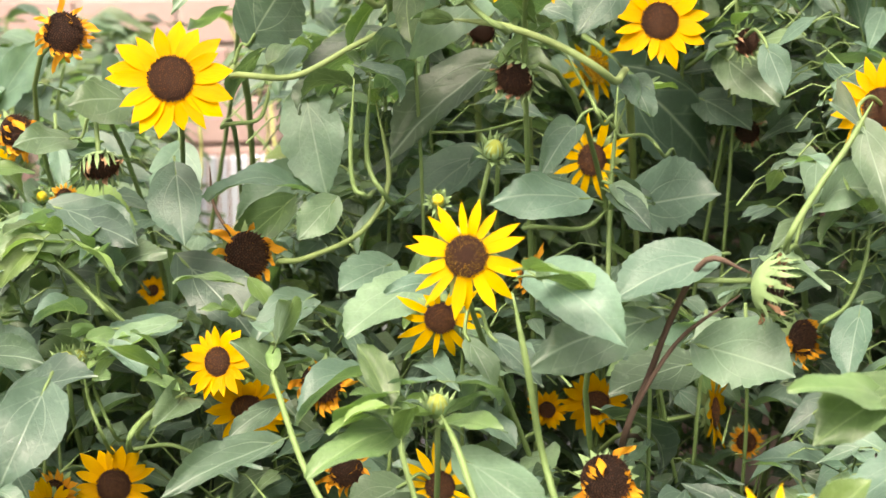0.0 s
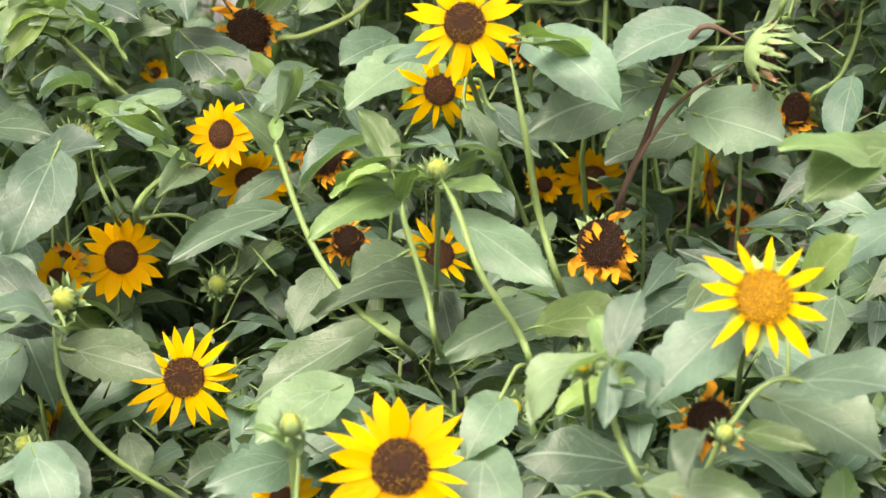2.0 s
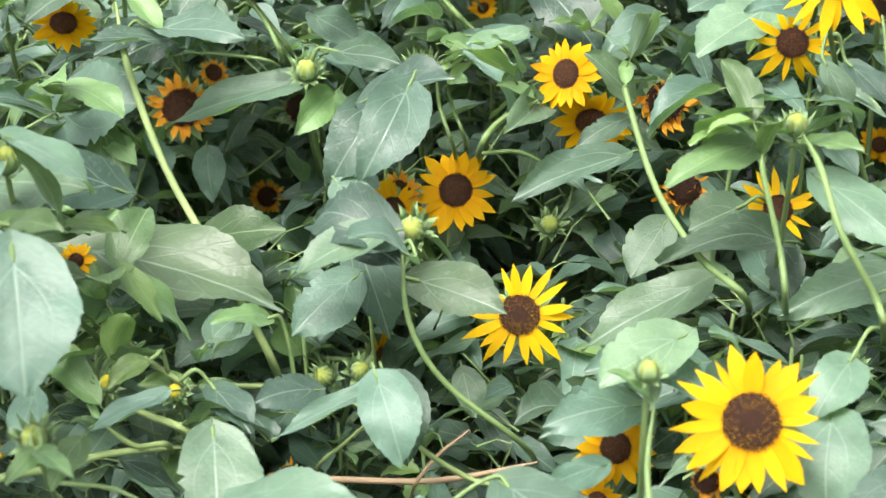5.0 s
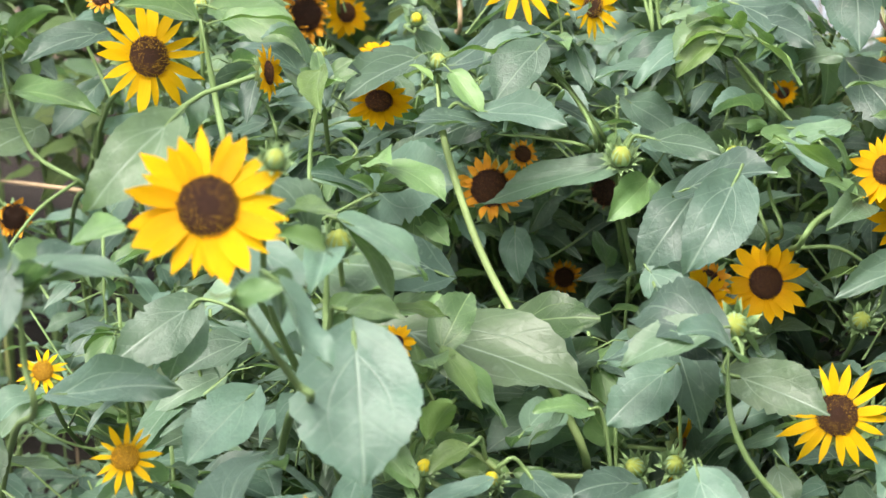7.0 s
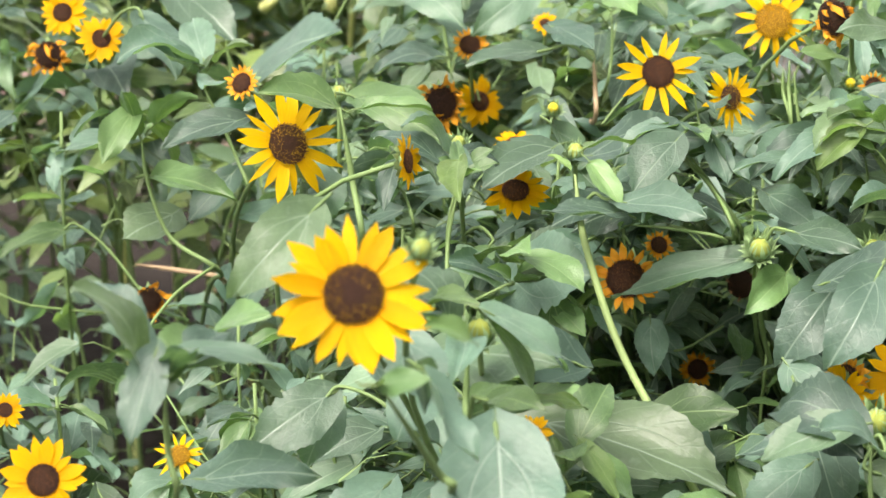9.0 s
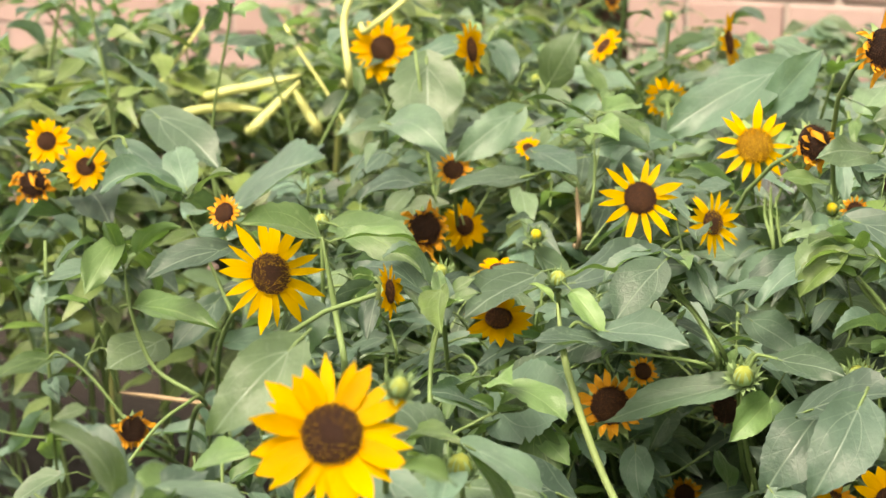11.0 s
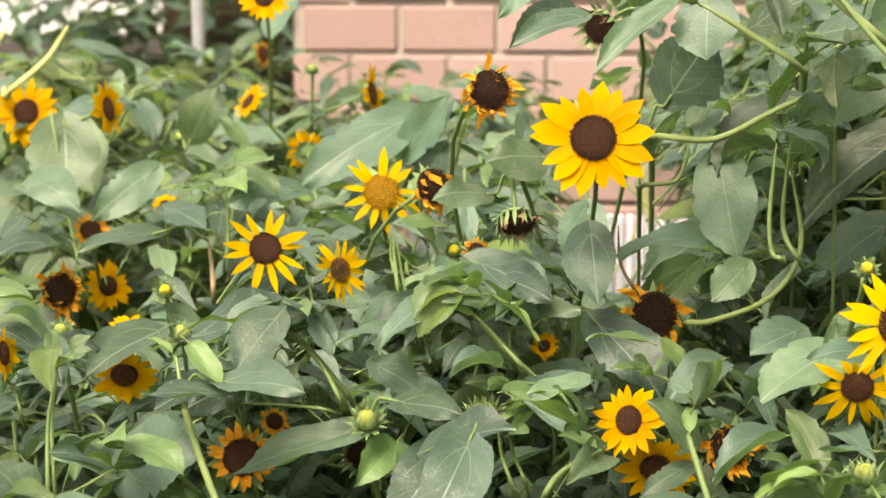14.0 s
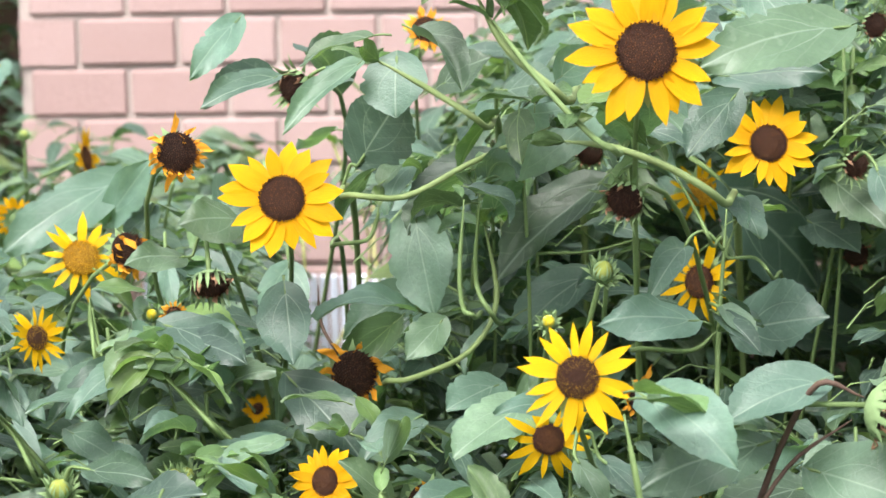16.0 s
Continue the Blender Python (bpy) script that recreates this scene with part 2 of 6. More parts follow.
def spline(points, steps=6):
    """Catmull-Rom through the points."""
    p = [Vector(q) for q in points]
    p = [2 * p[0] - p[1]] + p + [2 * p[-1] - p[-2]]
    out = []
    for i in range(1, len(p) - 2):
        for s in range(steps):
            t = s / steps
            out.append(0.5 * (2 * p[i] + (p[i + 1] - p[i - 1]) * t + (2 * p[i - 1] - 5 * p[i] + 4 * p[i + 1] - p[i + 2]) * t * t
                              + (3 * p[i] - p[i - 1] - 3 * p[i + 1] + p[i + 2]) * t ** 3))
    out.append(p[-2])
    return out


def basis(y, z, origin=(0, 0, 0), scale=(1, 1, 1)):
    """A pose whose local y runs along y and whose local z lies towards z."""
    y = Vector(y).normalized()
    z = Vector(z)
    z = z - y * z.dot(y)
    z = z.normalized() if z.length > 1e-4 else y.orthogonal().normalized()
    x = y.cross(z)
    m = Matrix((x, y, z)).transposed()
    return Matrix.Translation(origin) @ (m @ Matrix.Diagonal(scale)).to_4x4()


def part(name, data, parent, m=None, label=""):
    ob = new(name, data)
    ob.parent = parent
    if m is not None:
        ob.matrix_basis = m
    return tagged(ob, label)


rng = random.Random(11)


# ---- leaf, petal and head meshes, shared by their copies ----
def leaf_mesh(name, mat, broad, bend, cup, wave, heart, seed, twist=0.0, fold=0.0):
    """Toothed, pointed oval blade of length 1 from its base at the origin to its tip on the y axis, with a short stalk behind it.
    broad: half its greatest width; bend: how far it arches downward, in radians; cup, fold: rounded and sharp rise of both halves."""
    r = random.Random(seed)
    rows, cols = 22, 6
    lean, ph, ph2 = r.uniform(-0.06, 0.06), r.uniform(0, 6), r.uniform(0, 6)
    spine, ang = [Vector((0, 0, 0))], [0.35 * bend]
    for i in range(1, rows):
        a = 0.35 * bend - bend * (i / (rows - 1)) ** 1.3 * 1.25
        ang.append(a)
        spine.append(spine[-1] + Vector((0, math.cos(a), math.sin(a))) / (rows - 1))
    vs, fs, ix = [], [], []
    for i in range(rows):
        t = i / (rows - 1)
        w = broad * t ** 0.55 * (1 - t) ** 0.85 / 0.392 * (1 - 0.22 * max(0, t - 0.7) / 0.3)
        tooth = (0.020 if i % 2 else -0.016) * (1 if 0.1 < t < 0.94 else 0) + r.uniform(-0.015, 0.015)
        nib = r.random() < 0.05
        side = Vector((math.cos(twist * t), 0, math.sin(twist * t)))
        up = Vector((-math.sin(twist * t), -math.sin(ang[i]), math.cos(ang[i]) * math.cos(twist * t)))
        for j in range(cols + 1):
            q = 2 * j / cols - 1
            m = abs(q)
            x = max(0.003, w * (1 + (tooth + (-0.14 if nib and q > 0 else 0)) * m ** 4)) * q
            z = cup * m * m * w + fold * abs(x) + wave * math.sin(8.5 * t + ph + 2.4 * q) * m ** 2 * min(1, 4 * t)
            z += 0.016 * math.sin(24 * t - 9 * m + ph2) * m * (1 - m * m) + 0.02 * math.sin(5 * q + ph) * math.sin(6 * t + ph2)
            p = spine[i] + side * x + up * z
            p.x += lean * math.sin(math.pi * t)
            p.y += -heart * m ** 1.5 * max(0, 0.26 - t) * 0.75 + (0.010 if i % 2 else -0.008) * m ** 3
            vs.append(p)
    # tip on the axis
    tip = spine[-1]
    turn = Matrix.Rotation(-math.atan2(tip.z, tip.y), 3, "X") * (1 / tip.length)
    vs = [turn @ v for v in vs]
    n = cols + 1
    for i in range(rows - 1):
        for j in range(cols):
            fs.append((i * n + j, i * n + j + 1, (i + 1) * n + j + 1, (i + 1) * n + j))
            ix.append(0)
    tv, tf = tube([(0, -0.30, -0.10), (0, -0.20, -0.045), (0, -0.09, -0.01), (0, 0.03, -0.004)], [0.017, 0.015, 0.013, 0.008], 5)
    o = len(vs)
    vs += tv
    fs += [tuple(k + o for k in f) for f in tf]
    ix += [1] * len(tf)
    return mesh_of(name, vs, fs, [mat, STEM], ix)


LEAVES = [leaf_mesh("leaf", LEAF, *row[:5], k, *row[5:]) for k, row in enumerate((
    (0.26, 0.45, 0.20, 0.030, 1.0), (0.30, 0.55, 0.12, 0.045, 1.3, 0.25), (0.22, 0.35, 0.30, 0.025, 0.5), (0.27, 1.15, 0.22, 0.050, 1.0, -0.3),
    (0.24, 0.60, 0.05, 0.060, 0.8, 0.5), (0.32, 0.40, 0.16, 0.040, 1.5, -0.2), (0.20, 0.85, 0.10, 0.040, 0.4, 0.3, 0.45), (0.27, 0.20, 0.26, 0.050, 1.0, -0.5),
    (0.25, 1.40, 0.15, 0.060, 0.9, 0.4, 0.55), (0.23, 0.95, 0.10, 0.045, 0.7, -0.6, 0.90), (0.29, 1.65, 0.20, 0.080, 1.2, 0.7), (0.24, -0.50, 0.25, 0.055, 0.8, -0.4, 0.35)))]
YOUNG = [leaf_mesh("leaf", LEAF_YOUNG, *row[:5], 20 + k, *row[5:]) for k, row in enumerate((
    (0.24, 0.45, 0.20, 0.040, 0.3, 0.2, 0.3), (0.26, 0.75, 0.15, 0.045, 0.7, -0.3), (0.30, 0.35, 0.18, 0.040, 1.1, 0.2)))]


def petal_mesh(name, mat, width, tip, curl, seed, crumple=0.0):
    """Ray petal of length 1 along y, grooved, pointed, a little twisted."""
    r = random.Random(seed)
    rows, cols = 9, 4
    vs, fs = [], []
    tw = r.uniform(-0.25, 0.25)
    ph = r.uniform(0, 6)
    for i in range(rows):
        t = i / (rows - 1)
        w = width * (0.42 + 0.58 * math.sin(math.pi * min(1, t * 0.95 + 0.08)) ** 0.7) * (1 - max(0, (t - tip) / (1 - tip)) ** 2.9)
        w = max(w, 0.008)
        for j in range(cols + 1):
            s = 2 * j / cols - 1
            x = w * s
            z = curl * t * t + 0.22 * w * (s * s) + 0.012 * math.cos(3 * math.pi * s) + tw * x * t
            if crumple:
                x += crumple * math.sin(7 * t + ph) * 0.6
                z += crumple * math.sin(9 * t + 2 * ph + 2 * s)
            vs.append((x, t, z))
    n = cols + 1
    for i in range(rows - 1):
        for j in range(cols):
            fs.append((i * n + j, i * n + j + 1, (i + 1) * n + j + 1, (i + 1) * n + j))
    return mesh_of(name, vs, fs, [mat])


WIDE = [petal_mesh("petal", PETAL, 0.225, 0.52, c, 40 + k) for k, c in enumerate((0.05, -0.06, 0.12, -0.14, 0.02))]
THIN = [petal_mesh("petal", PETAL_LEMON, 0.138, 0.45, c, 50 + k) for k, c in enumerate((0.04, -0.12, 0.15, -0.22))]
AGED = [petal_mesh("petal", PETAL_OLD, 0.22, 0.5, c, 60 + k, 0.05) for k, c in enumerate((0.3, 0.5, -0.2))]
CRUMPLED = [petal_mesh("petal", PETAL_OLD, 0.215, 0.76, c, 70 + k, 0.15) for k, c in enumerate((0.8, -0.5, 0.4, -0.9, 1.2))]
DRIED = [petal_mesh("petal", PETAL_DRY, 0.20, 0.6, c, 80 + k, 0.18) for k, c in enumerate((0.6, -0.4, 0.9))]


def floret_dome(name, mats, count, rise, size, tall, ring, seed):
    """Domed disc of radius 1 facing +z: a shell set with spiral rows of small florets. ring: share of the radius past which the second material stands."""
    r = random.Random(seed)
    vs, fs, ix = [], [], []
    rows, seg = 7, 28
    for i in range(rows):
        a = i / (rows - 1)
        for k in range(seg):
            w = 2 * math.pi * k / seg
            vs.append((a * math.cos(w), a * math.sin(w), rise * (1 - a * a) - (0.14 if i == rows - 1 else 0)))
    for i in range(rows - 1):
        for k in range(seg):
            k2 = (k + 1) % seg
            fs.append((i * seg + k, (i + 1) * seg + k, (i + 1) * seg + k2, i * seg + k2))
            ix.append(0)
    for c in range(count):
        a = math.sqrt((c + 0.5) / count)
        w = c * 2.399963
        x, y = a * math.cos(w) * 0.98, a * math.sin(w) * 0.98
        z = rise * (1 - a * a)
        s = size * r.uniform(0.75, 1.25)
        h = tall * r.uniform(0.5, 1.4) * (0.6 + 0.8 * a)
        nx, ny = x * rise * 1.6, y * rise * 1.6
        o = len(vs)
        q = r.uniform(0, 6)
        for k in range(4):
            vs.append((x + s * math.cos(q + k * 1.571), y + s * math.sin(q + k * 1.571), z - 0.02))
        vs.append((x + nx * h + r.uniform(-1, 1) * s * 0.4, y + ny * h + r.uniform(-1, 1) * s * 0.4, z + h))
        for k in range(4):
            fs.append((o + k, o + (k + 1) % 4, o + 4))
            ix.append(1 if ring[0] < a < ring[1] and r.random() < ring[2] else 0)
    return mesh_of(name, vs, fs, mats, ix, smooth=False)


DISC_DARK = floret_dome("disc", [DISC, RUST], 430, 0.20, 0.042, 0.075, (0.0, 0.75, 0.45), 1)
DISC_RING = floret_dome("disc", [DISC, GOLD], 430, 0.24, 0.034, 0.085, (0.35, 1.1, 0.30), 2)
DISC_GOLD = floret_dome("disc", [OCHRE, GOLD], 230, 0.28, 0.050, 0.17, (0.0, 1.1, 0.86), 3)
DISC_SEED = floret_dome("disc", [SEED, DISC], 300, 0.45, 0.055, 0.13, (0.0, 1.1, 0.5), 4)


def lance_ring(name, mat, rows, seed, wide=1.25):
    """Cup behind a head with rings of separate pointed, hairy-edged bracts. rows: count, start radius, start height, length, first and last lean outward."""
    r = random.Random(seed)
    vs, fs = [], []
    seg = 20
    prof = ((0.14, -0.62), (0.50, -0.52), (0.86, -0.28), (1.0, -0.02))
    for rad, z in prof:
        for k in range(seg):
            w = 2 * math.pi * k / seg
            vs.append((rad * math.cos(w), rad * math.sin(w), z))
    for i in range(len(prof) - 1):
        for k in range(seg):
            k2 = (k + 1) % seg
            fs.append((i * seg + k, i * seg + k2, (i + 1) * seg + k2, (i + 1) * seg + k))
    for count, rad, z0, length, lean0, lean1 in rows:
        turn = r.uniform(0, 6)
        for c in range(count):
            w = turn + 2 * math.pi * (c + r.uniform(-0.25, 0.25)) / count
            d, side = Vector((math.cos(w), math.sin(w), 0)), Vector((-math.sin(w), math.cos(w), 0))
            p = d * rad + Vector((0, 0, z0))
            ln = length * r.uniform(0.75, 1.25)
            half = wide * math.pi * rad / count
            bend = r.uniform(-0.25, 0.25)
            o = len(vs)
            steps = 6
            for i in range(steps + 1):
                t = i / steps
                wd = half * (0.75 + 0.5 * math.sin(math.pi * min(1, t * 1.3))) * (1 - t) ** 0.75
                lean = lean0 + (lean1 + bend - lean0) * t
                for s in (-1, 0, 1):
                    vs.append(p + side * wd * s + d * (-0.25 * wd * abs(s)) + side * bend * 0.3 * t * t)
                p = p + (d * math.sin(lean) + Vector((0, 0, math.cos(lean)))) * (ln / steps)
            for i in range(steps):
                for j in (0, 1):
                    a = o + i * 3 + j
                    fs.append((a, a + 1, a + 4, a + 3))
            # bristles along the edges
            for i in range(1, steps):
                for j in (0, 2):
                    q = vs[o + i * 3 + j]
                    out = (side * (j - 1) + d * r.uniform(0, 0.8) + Vector((0, 0, r.uniform(-0.2, 0.6)))).normalized() * 0.13 * r.uniform(0.6, 1.3)
                    b = len(vs)
                    vs += [q + Vector((0, 0, 0.010)), q - Vector((0, 0, 0.010)), q + out]
                    fs.append((b, b + 1, b + 2))
    return mesh_of(name, vs, fs, [mat])


CUP = lance_ring("calyx", BRACT, ((13, 0.95, -0.32, 0.80, 1.75, 1.95), (13, 0.85, -0.42, 0.70, 1.9, 2.5)), 5)
CUP_UP = lance_ring("calyx", BRACT, ((16, 1.02, -0.1, 1.15, 0.15, 0.35), (15, 1.0, -0.2, 1.1, 0.7, 1.5)), 6, 0.62)
CUP_BUD = lance_ring("calyx", BUD_PALE, ((13, 0.92, -0.15, 1.75, 0.15, -1.15), (11, 0.98, -0.2, 1.35, 0.35, 0.0)), 7, 0.62)
CUP_BUD_OPEN = lance_ring("calyx", BRACT, ((11, 1.0, -0.1, 1.35, 0.45, 0.65), (8, 0.95, -0.3, 1.05, 0.9, 1.5)), 8, 0.7)


def ball_mesh(name, mat, bumps, seed):
    r = random.Random(seed)
    bm = bmesh.new()
    bmesh.ops.create_icosphere(bm, subdivisions=3, radius=1)
    for v in bm.verts:
        w = math.atan2(v.co.y, v.co.x)
        v.co *= 1 + 0.07 * math.sin(bumps * w + 4 * v.co.z) + r.uniform(-0.02, 0.02)
    me = bpy.data.meshes.new(name)
    bm.to_mesh(me)
    bm.free()
    me.materials.append(mat)
    me.polygons.foreach_set("use_smooth", [True] * len(me.polygons))
    return me


BUD_CORE = ball_mesh("bud", BUD_HEART, 9, 3)
BUD_TIP = ball_mesh("bud_tip", TUFT, 11, 4)


# ---- sunflowers ----
STEMS = []   # (thing, points in world space), for leaves to join
FLOWERING = []   # (thing, points) of the plants that bear heads
HEADS = []   # (place, radius) of all heads, kept clear on the side of the path
PATH_SIDE = Vector((-0.1, 0.0, 1.3))
OPEN, OPEN_ROWS = [], [None]   # the same with their way to the path, as rows


def stem_points(root, head, back, via=()):
    if via:
        return spline([root] + [Vector(v) for v in via] + [head], 6)
    root, head, back = Vector(root), Vector(head), Vector(back)
    k = (head - root).length
    a, b = root + Vector((0.12 * math.sin(37 * head.x), 0.10, 0.5 * k)), head + back * min(0.30, 0.4 * k) - Vector((0, 0, 0.05))
    return [root * (1 - t) ** 3 + 3 * a * t * (1 - t) ** 2 + 3 * b * t * t * (1 - t) + head * t ** 3 for t in [i / 14 for i in range(15)]]


def plant(root, points, label, category, group, radius=0.0031, mat=None, name="sunflower", slim=0, hairy=0, shoots=0):
    """A sunflower stalk from its root: an Empty at the base with the stem under it."""
    ob = tagged(new(name), label, category, group)
    ob.location = root
    r = Vector(root)
    n = len(points)
    vs, fs = tube([Vector(p) - r for p in points], [radius * ((1.05 - 0.3 * i / (n - 1)) if i >= slim else 0.5 + 0.8 * max(0, 1 - (slim - i) / 7)) * (min(1, 0.3 + 0.2 * (n - 1 - i)) if slim else 1) for i in range(n)])
    sr = random.Random(len(STEMS) * 3 + 2)
    for k in range(shoots):
        # thin side shoots that leave the stem and bow upward
        p = Vector(points[sr.randrange(int(n * 0.55), n - 2)]) - r
        w = sr.uniform(0, 6.28)
        out = Vector((math.cos(w), math.sin(w) * 0.7 - 0.2, 0)) * sr.uniform(0.06, 0.14)
        rise = sr.uniform(0.02, 0.10)
        bow = spline([p, p + out * 0.5 + Vector((0, 0, rise * 0.25)), p + out + Vector((0, 0, rise))], 4)
        if any(blocked(q + r, 0.004) for q in bow):
            continue
        tv, tf = tube(bow, [radius * (0.75 - 0.3 * i / 8) for i in range(9)], 5)
        o = len(vs)
        vs += tv
        fs += [tuple(q + o for q in f) for f in tf]
    if hairy:
        hr = random.Random(n + len(STEMS))
        for k in range(hairy):
            i = hr.randrange(n // 2, n - 1)
            p = Vector(points[i]).lerp(Vector(points[i + 1]), hr.random()) - r
            d = Vector((hr.gauss(0, 1), hr.gauss(0, 1), hr.gauss(0, 1)))
            a = (Vector(points[i + 1]) - Vector(points[i])).normalized()
            d = (d - a * d.dot(a)).normalized()
            o = len(vs)
            vs += [p + d * radius * 0.7 + a * 0.00009, p + d * radius * 0.7 - a * 0.00009, p + d * (radius + hr.uniform(0.0007, 0.0020)) + a * 0.0006]
            fs.append((o, o + 1, o + 2))
    part("stem", mesh_of("stem", vs, fs, [mat or STEM]), ob)
    STEMS.append((ob, [Vector(p) for p in points]))
    return ob


LOOKS = {
    "full": "yellow sunflower with a dark brown disc in full bloom",
    "ring": "yellow sunflower with golden pollen round its brown disc",
    "star": "yellow sunflower with narrow pointed petals and speckled brown disc",
    "sparse": "yellow sunflower with few narrow petals and brown disc",
    "gold": "yellow sunflower with a golden disc and narrow petals",
    "aged": "ageing orange-yellow sunflower with a brown disc",
    "withered": "withered sunflower with shrivelled orange petals and dark disc",
    "spent": "spent dark brown sunflower seed head with green bracts",
    "bud": "closed pale green sunflower bud on a hairy stem",
    "opening": "opening sunflower bud with yellow tips showing",
}


def head_on(ob, kind, place, face, size, turn=0.0, seed=0):
    """A head of that kind and diameter at place, facing face, as a part of the plant ob."""
    r = random.Random(seed)
    rad = size / 2
    rel = Vector(place) - ob.location
    face = Vector(face).normalized()
    HEADS.append((Vector(place), rad))
    up = Vector((0, 0, 1))
    frame_m = basis(up - face * up.dot(face) if abs(face.z) < 0.97 else Vector((0, 1, 0)), face, rel)
    frame_m = frame_m @ Matrix.Rotation(turn, 4, "Z")
    if kind in ("bud", "opening"):
        core = part("bud", BUD_CORE, ob, frame_m @ Matrix.Diagonal((rad * 0.52, rad * 0.52, rad * 0.56, 1)))
        part("calyx", CUP_BUD, core, Matrix.Translation((0, 0, -0.25)) @ Matrix.Diagonal((1.15, 1.15, 1.12, 1)))
        part("calyx", CUP_BUD_OPEN, core, Matrix.Translation((0, 0, -0.45)) @ Matrix.Rotation(0.2, 4, "Z") @ Matrix.Diagonal((1.25, 1.25, 1.2, 1)))
        if kind == "opening":
            part("petal_tuft", BUD_TIP, core, Matrix.Translation((0, 0, 0.62)) @ Matrix.Diagonal((0.86, 0.86, 0.75, 1)), "yellow petal tips")
        return core
    ratio = {"full": 0.39, "ring": 0.385, "star": 0.365, "sparse": 0.36, "gold": 0.40, "aged": 0.54, "withered": 0.66, "spent": 0.62}[kind]
    disc = {"full": DISC_DARK, "ring": DISC_RING, "star": DISC_RING, "sparse": DISC_DARK, "gold": DISC_GOLD, "aged": DISC_DARK, "withered": DISC_SEED, "spent": DISC_SEED}[kind]
    dr = rad * ratio
    top = part("disc", disc, ob, frame_m @ Matrix.Diagonal((dr, dr, dr, 1)))
    part("calyx", CUP_UP if kind in ("spent",) else CUP, top, Matrix.Translation((0, 0, -0.12)) @ Matrix.Diagonal((0.78, 0.78, 0.8, 1) if kind == "withered" else (1.05, 1.05, 1.0, 1)))
    count, kit, ln = {"full": (18, WIDE, 0.65), "ring": (22, WIDE + THIN, 0.655), "star": (18, THIN, 0.68), "sparse": (13, THIN, 0.69), "gold": (13, THIN, 0.65), "aged": (19, AGED, 0.50),
                      "withered": (23, CRUMPLED, 0.60), "spent": (7, DRIED, 0.38)}[kind]
    inner = 0.92
    down = frame_m.to_3x3().inverted() @ Vector((0, 0, -1))
    sag = {"withered": 0.75, "spent": 0.4, "aged": 0.12}.get(kind, 0.03)
    for i in range(count):
        w = 2 * math.pi * (i + r.uniform(-0.28, 0.28)) / count
        long = (rad * ln / dr) * r.uniform(0.80, 1.12)
        lift = r.uniform(-0.16, 0.26) + (0.08 if i % 2 else -0.04)
        if kind == "withered":
            lift = r.choice((r.uniform(-0.5, 0.3), r.uniform(-0.2, 0.6), r.uniform(0.5, 1.1), r.uniform(0.8, 1.6)))
            long *= r.uniform(0.6, 1.15) if lift < 1.0 else r.uniform(0.4, 0.7)
        elif kind == "spent":
            lift = r.uniform(0.2, 1.0)
        d = Vector((math.cos(w), math.sin(w), 0))
        way = (d * math.cos(lift) + Vector((0, 0, math.sin(lift))) + down * sag * r.uniform(0.5, 1.4)).normalized()
        wide = long * r.uniform(0.72, 1.15)
        m = basis(way, Vector((0, 0, 1)) + d * -lift, d * inner * 0.9 + Vector((0, 0, -0.05 - 0.05 * (i % 2))), (wide, long, long))
        part("petal", r.choice(kit), top, m)
    return top


def leaf_at(ob, base, way, normal, length, kit=None, seed=0, wide=1.0):
    r = random.Random(seed)
    m = basis(way, normal, Vector(base) - ob.location, (length * wide, length, length))
    return part("leaf", r.choice(kit or LEAVES), ob, m)


def stalk_leaves(ob, points, r, low, high, count, size, kit=None, tip=False):
    """Alternate leaves up a stalk between two shares of its length: most spread, some hang, some rise."""
    turn = r.uniform(0, 6.28)
    for i in range(count):
        s = low + (high - low) * (i + r.uniform(0.1, 0.9)) / count
        p = points[min(len(points) - 1, int(s * (len(points) - 1)))]
        turn += 2.4 + r.uniform(-0.5, 0.5)
        out = Vector((math.cos(turn), math.sin(turn), r.uniform(-0.35, 0.35)))
        ln = size * r.uniform(0.6, 1.35)
        habit = r.random()
        if habit < 0.30:
            way, normal = out + Vector((0, 0, r.uniform(-1.6, -0.6))), out + Vector((r.uniform(-0.6, 0.6), r.uniform(-0.6, 0.4), 0.5))
        elif habit < 0.42:
            way, normal = out + Vector((0, 0, r.uniform(0.4, 1.1))), Vector((r.uniform(-0.8, 0.8), r.uniform(-0.9, 0.3), 0.8)) - out * 0.6
        else:
            way, normal = out + Vector((0, 0, r.uniform(-0.45, 0.35))), Vector((r.uniform(-0.65, 0.65), r.uniform(-0.6, 0.35), 1))
        base = p + out * ln * 0.30 + Vector((0, 0, 0.03))
        centre = base + way.normalized() * ln * 0.5
        if blocked(centre, ln * (0.22 if tip else 0.33)):
            continue
        leaf_at(ob, base, way, normal, ln, kit, r.random(), r.uniform(0.8, 1.2))


def blocked(p, reach):
    """Whether a leaf at p would shade a head or a leading leaf on the path's side, where they stand open."""
    if len(OPEN) < len(HEADS):
        for h, rad in HEADS[len(OPEN):]:
            d = PATH_SIDE - h
            OPEN.append((*h, *d.normalized(), d.length, rad))
        OPEN_ROWS[0] = np.array(OPEN)
    a = OPEN_ROWS[0]
    v = np.array(p) - a[:, 0:3]
    s = (v * a[:, 3:6]).sum(1)
    off2 = (v * v).sum(1) - s * s
    room = (a[:, 7] + reach) * (1 - 0.75 * s / a[:, 6])
    return bool(((s > -0.01) & (s < a[:, 6]) & (off2 < room * room)).any())


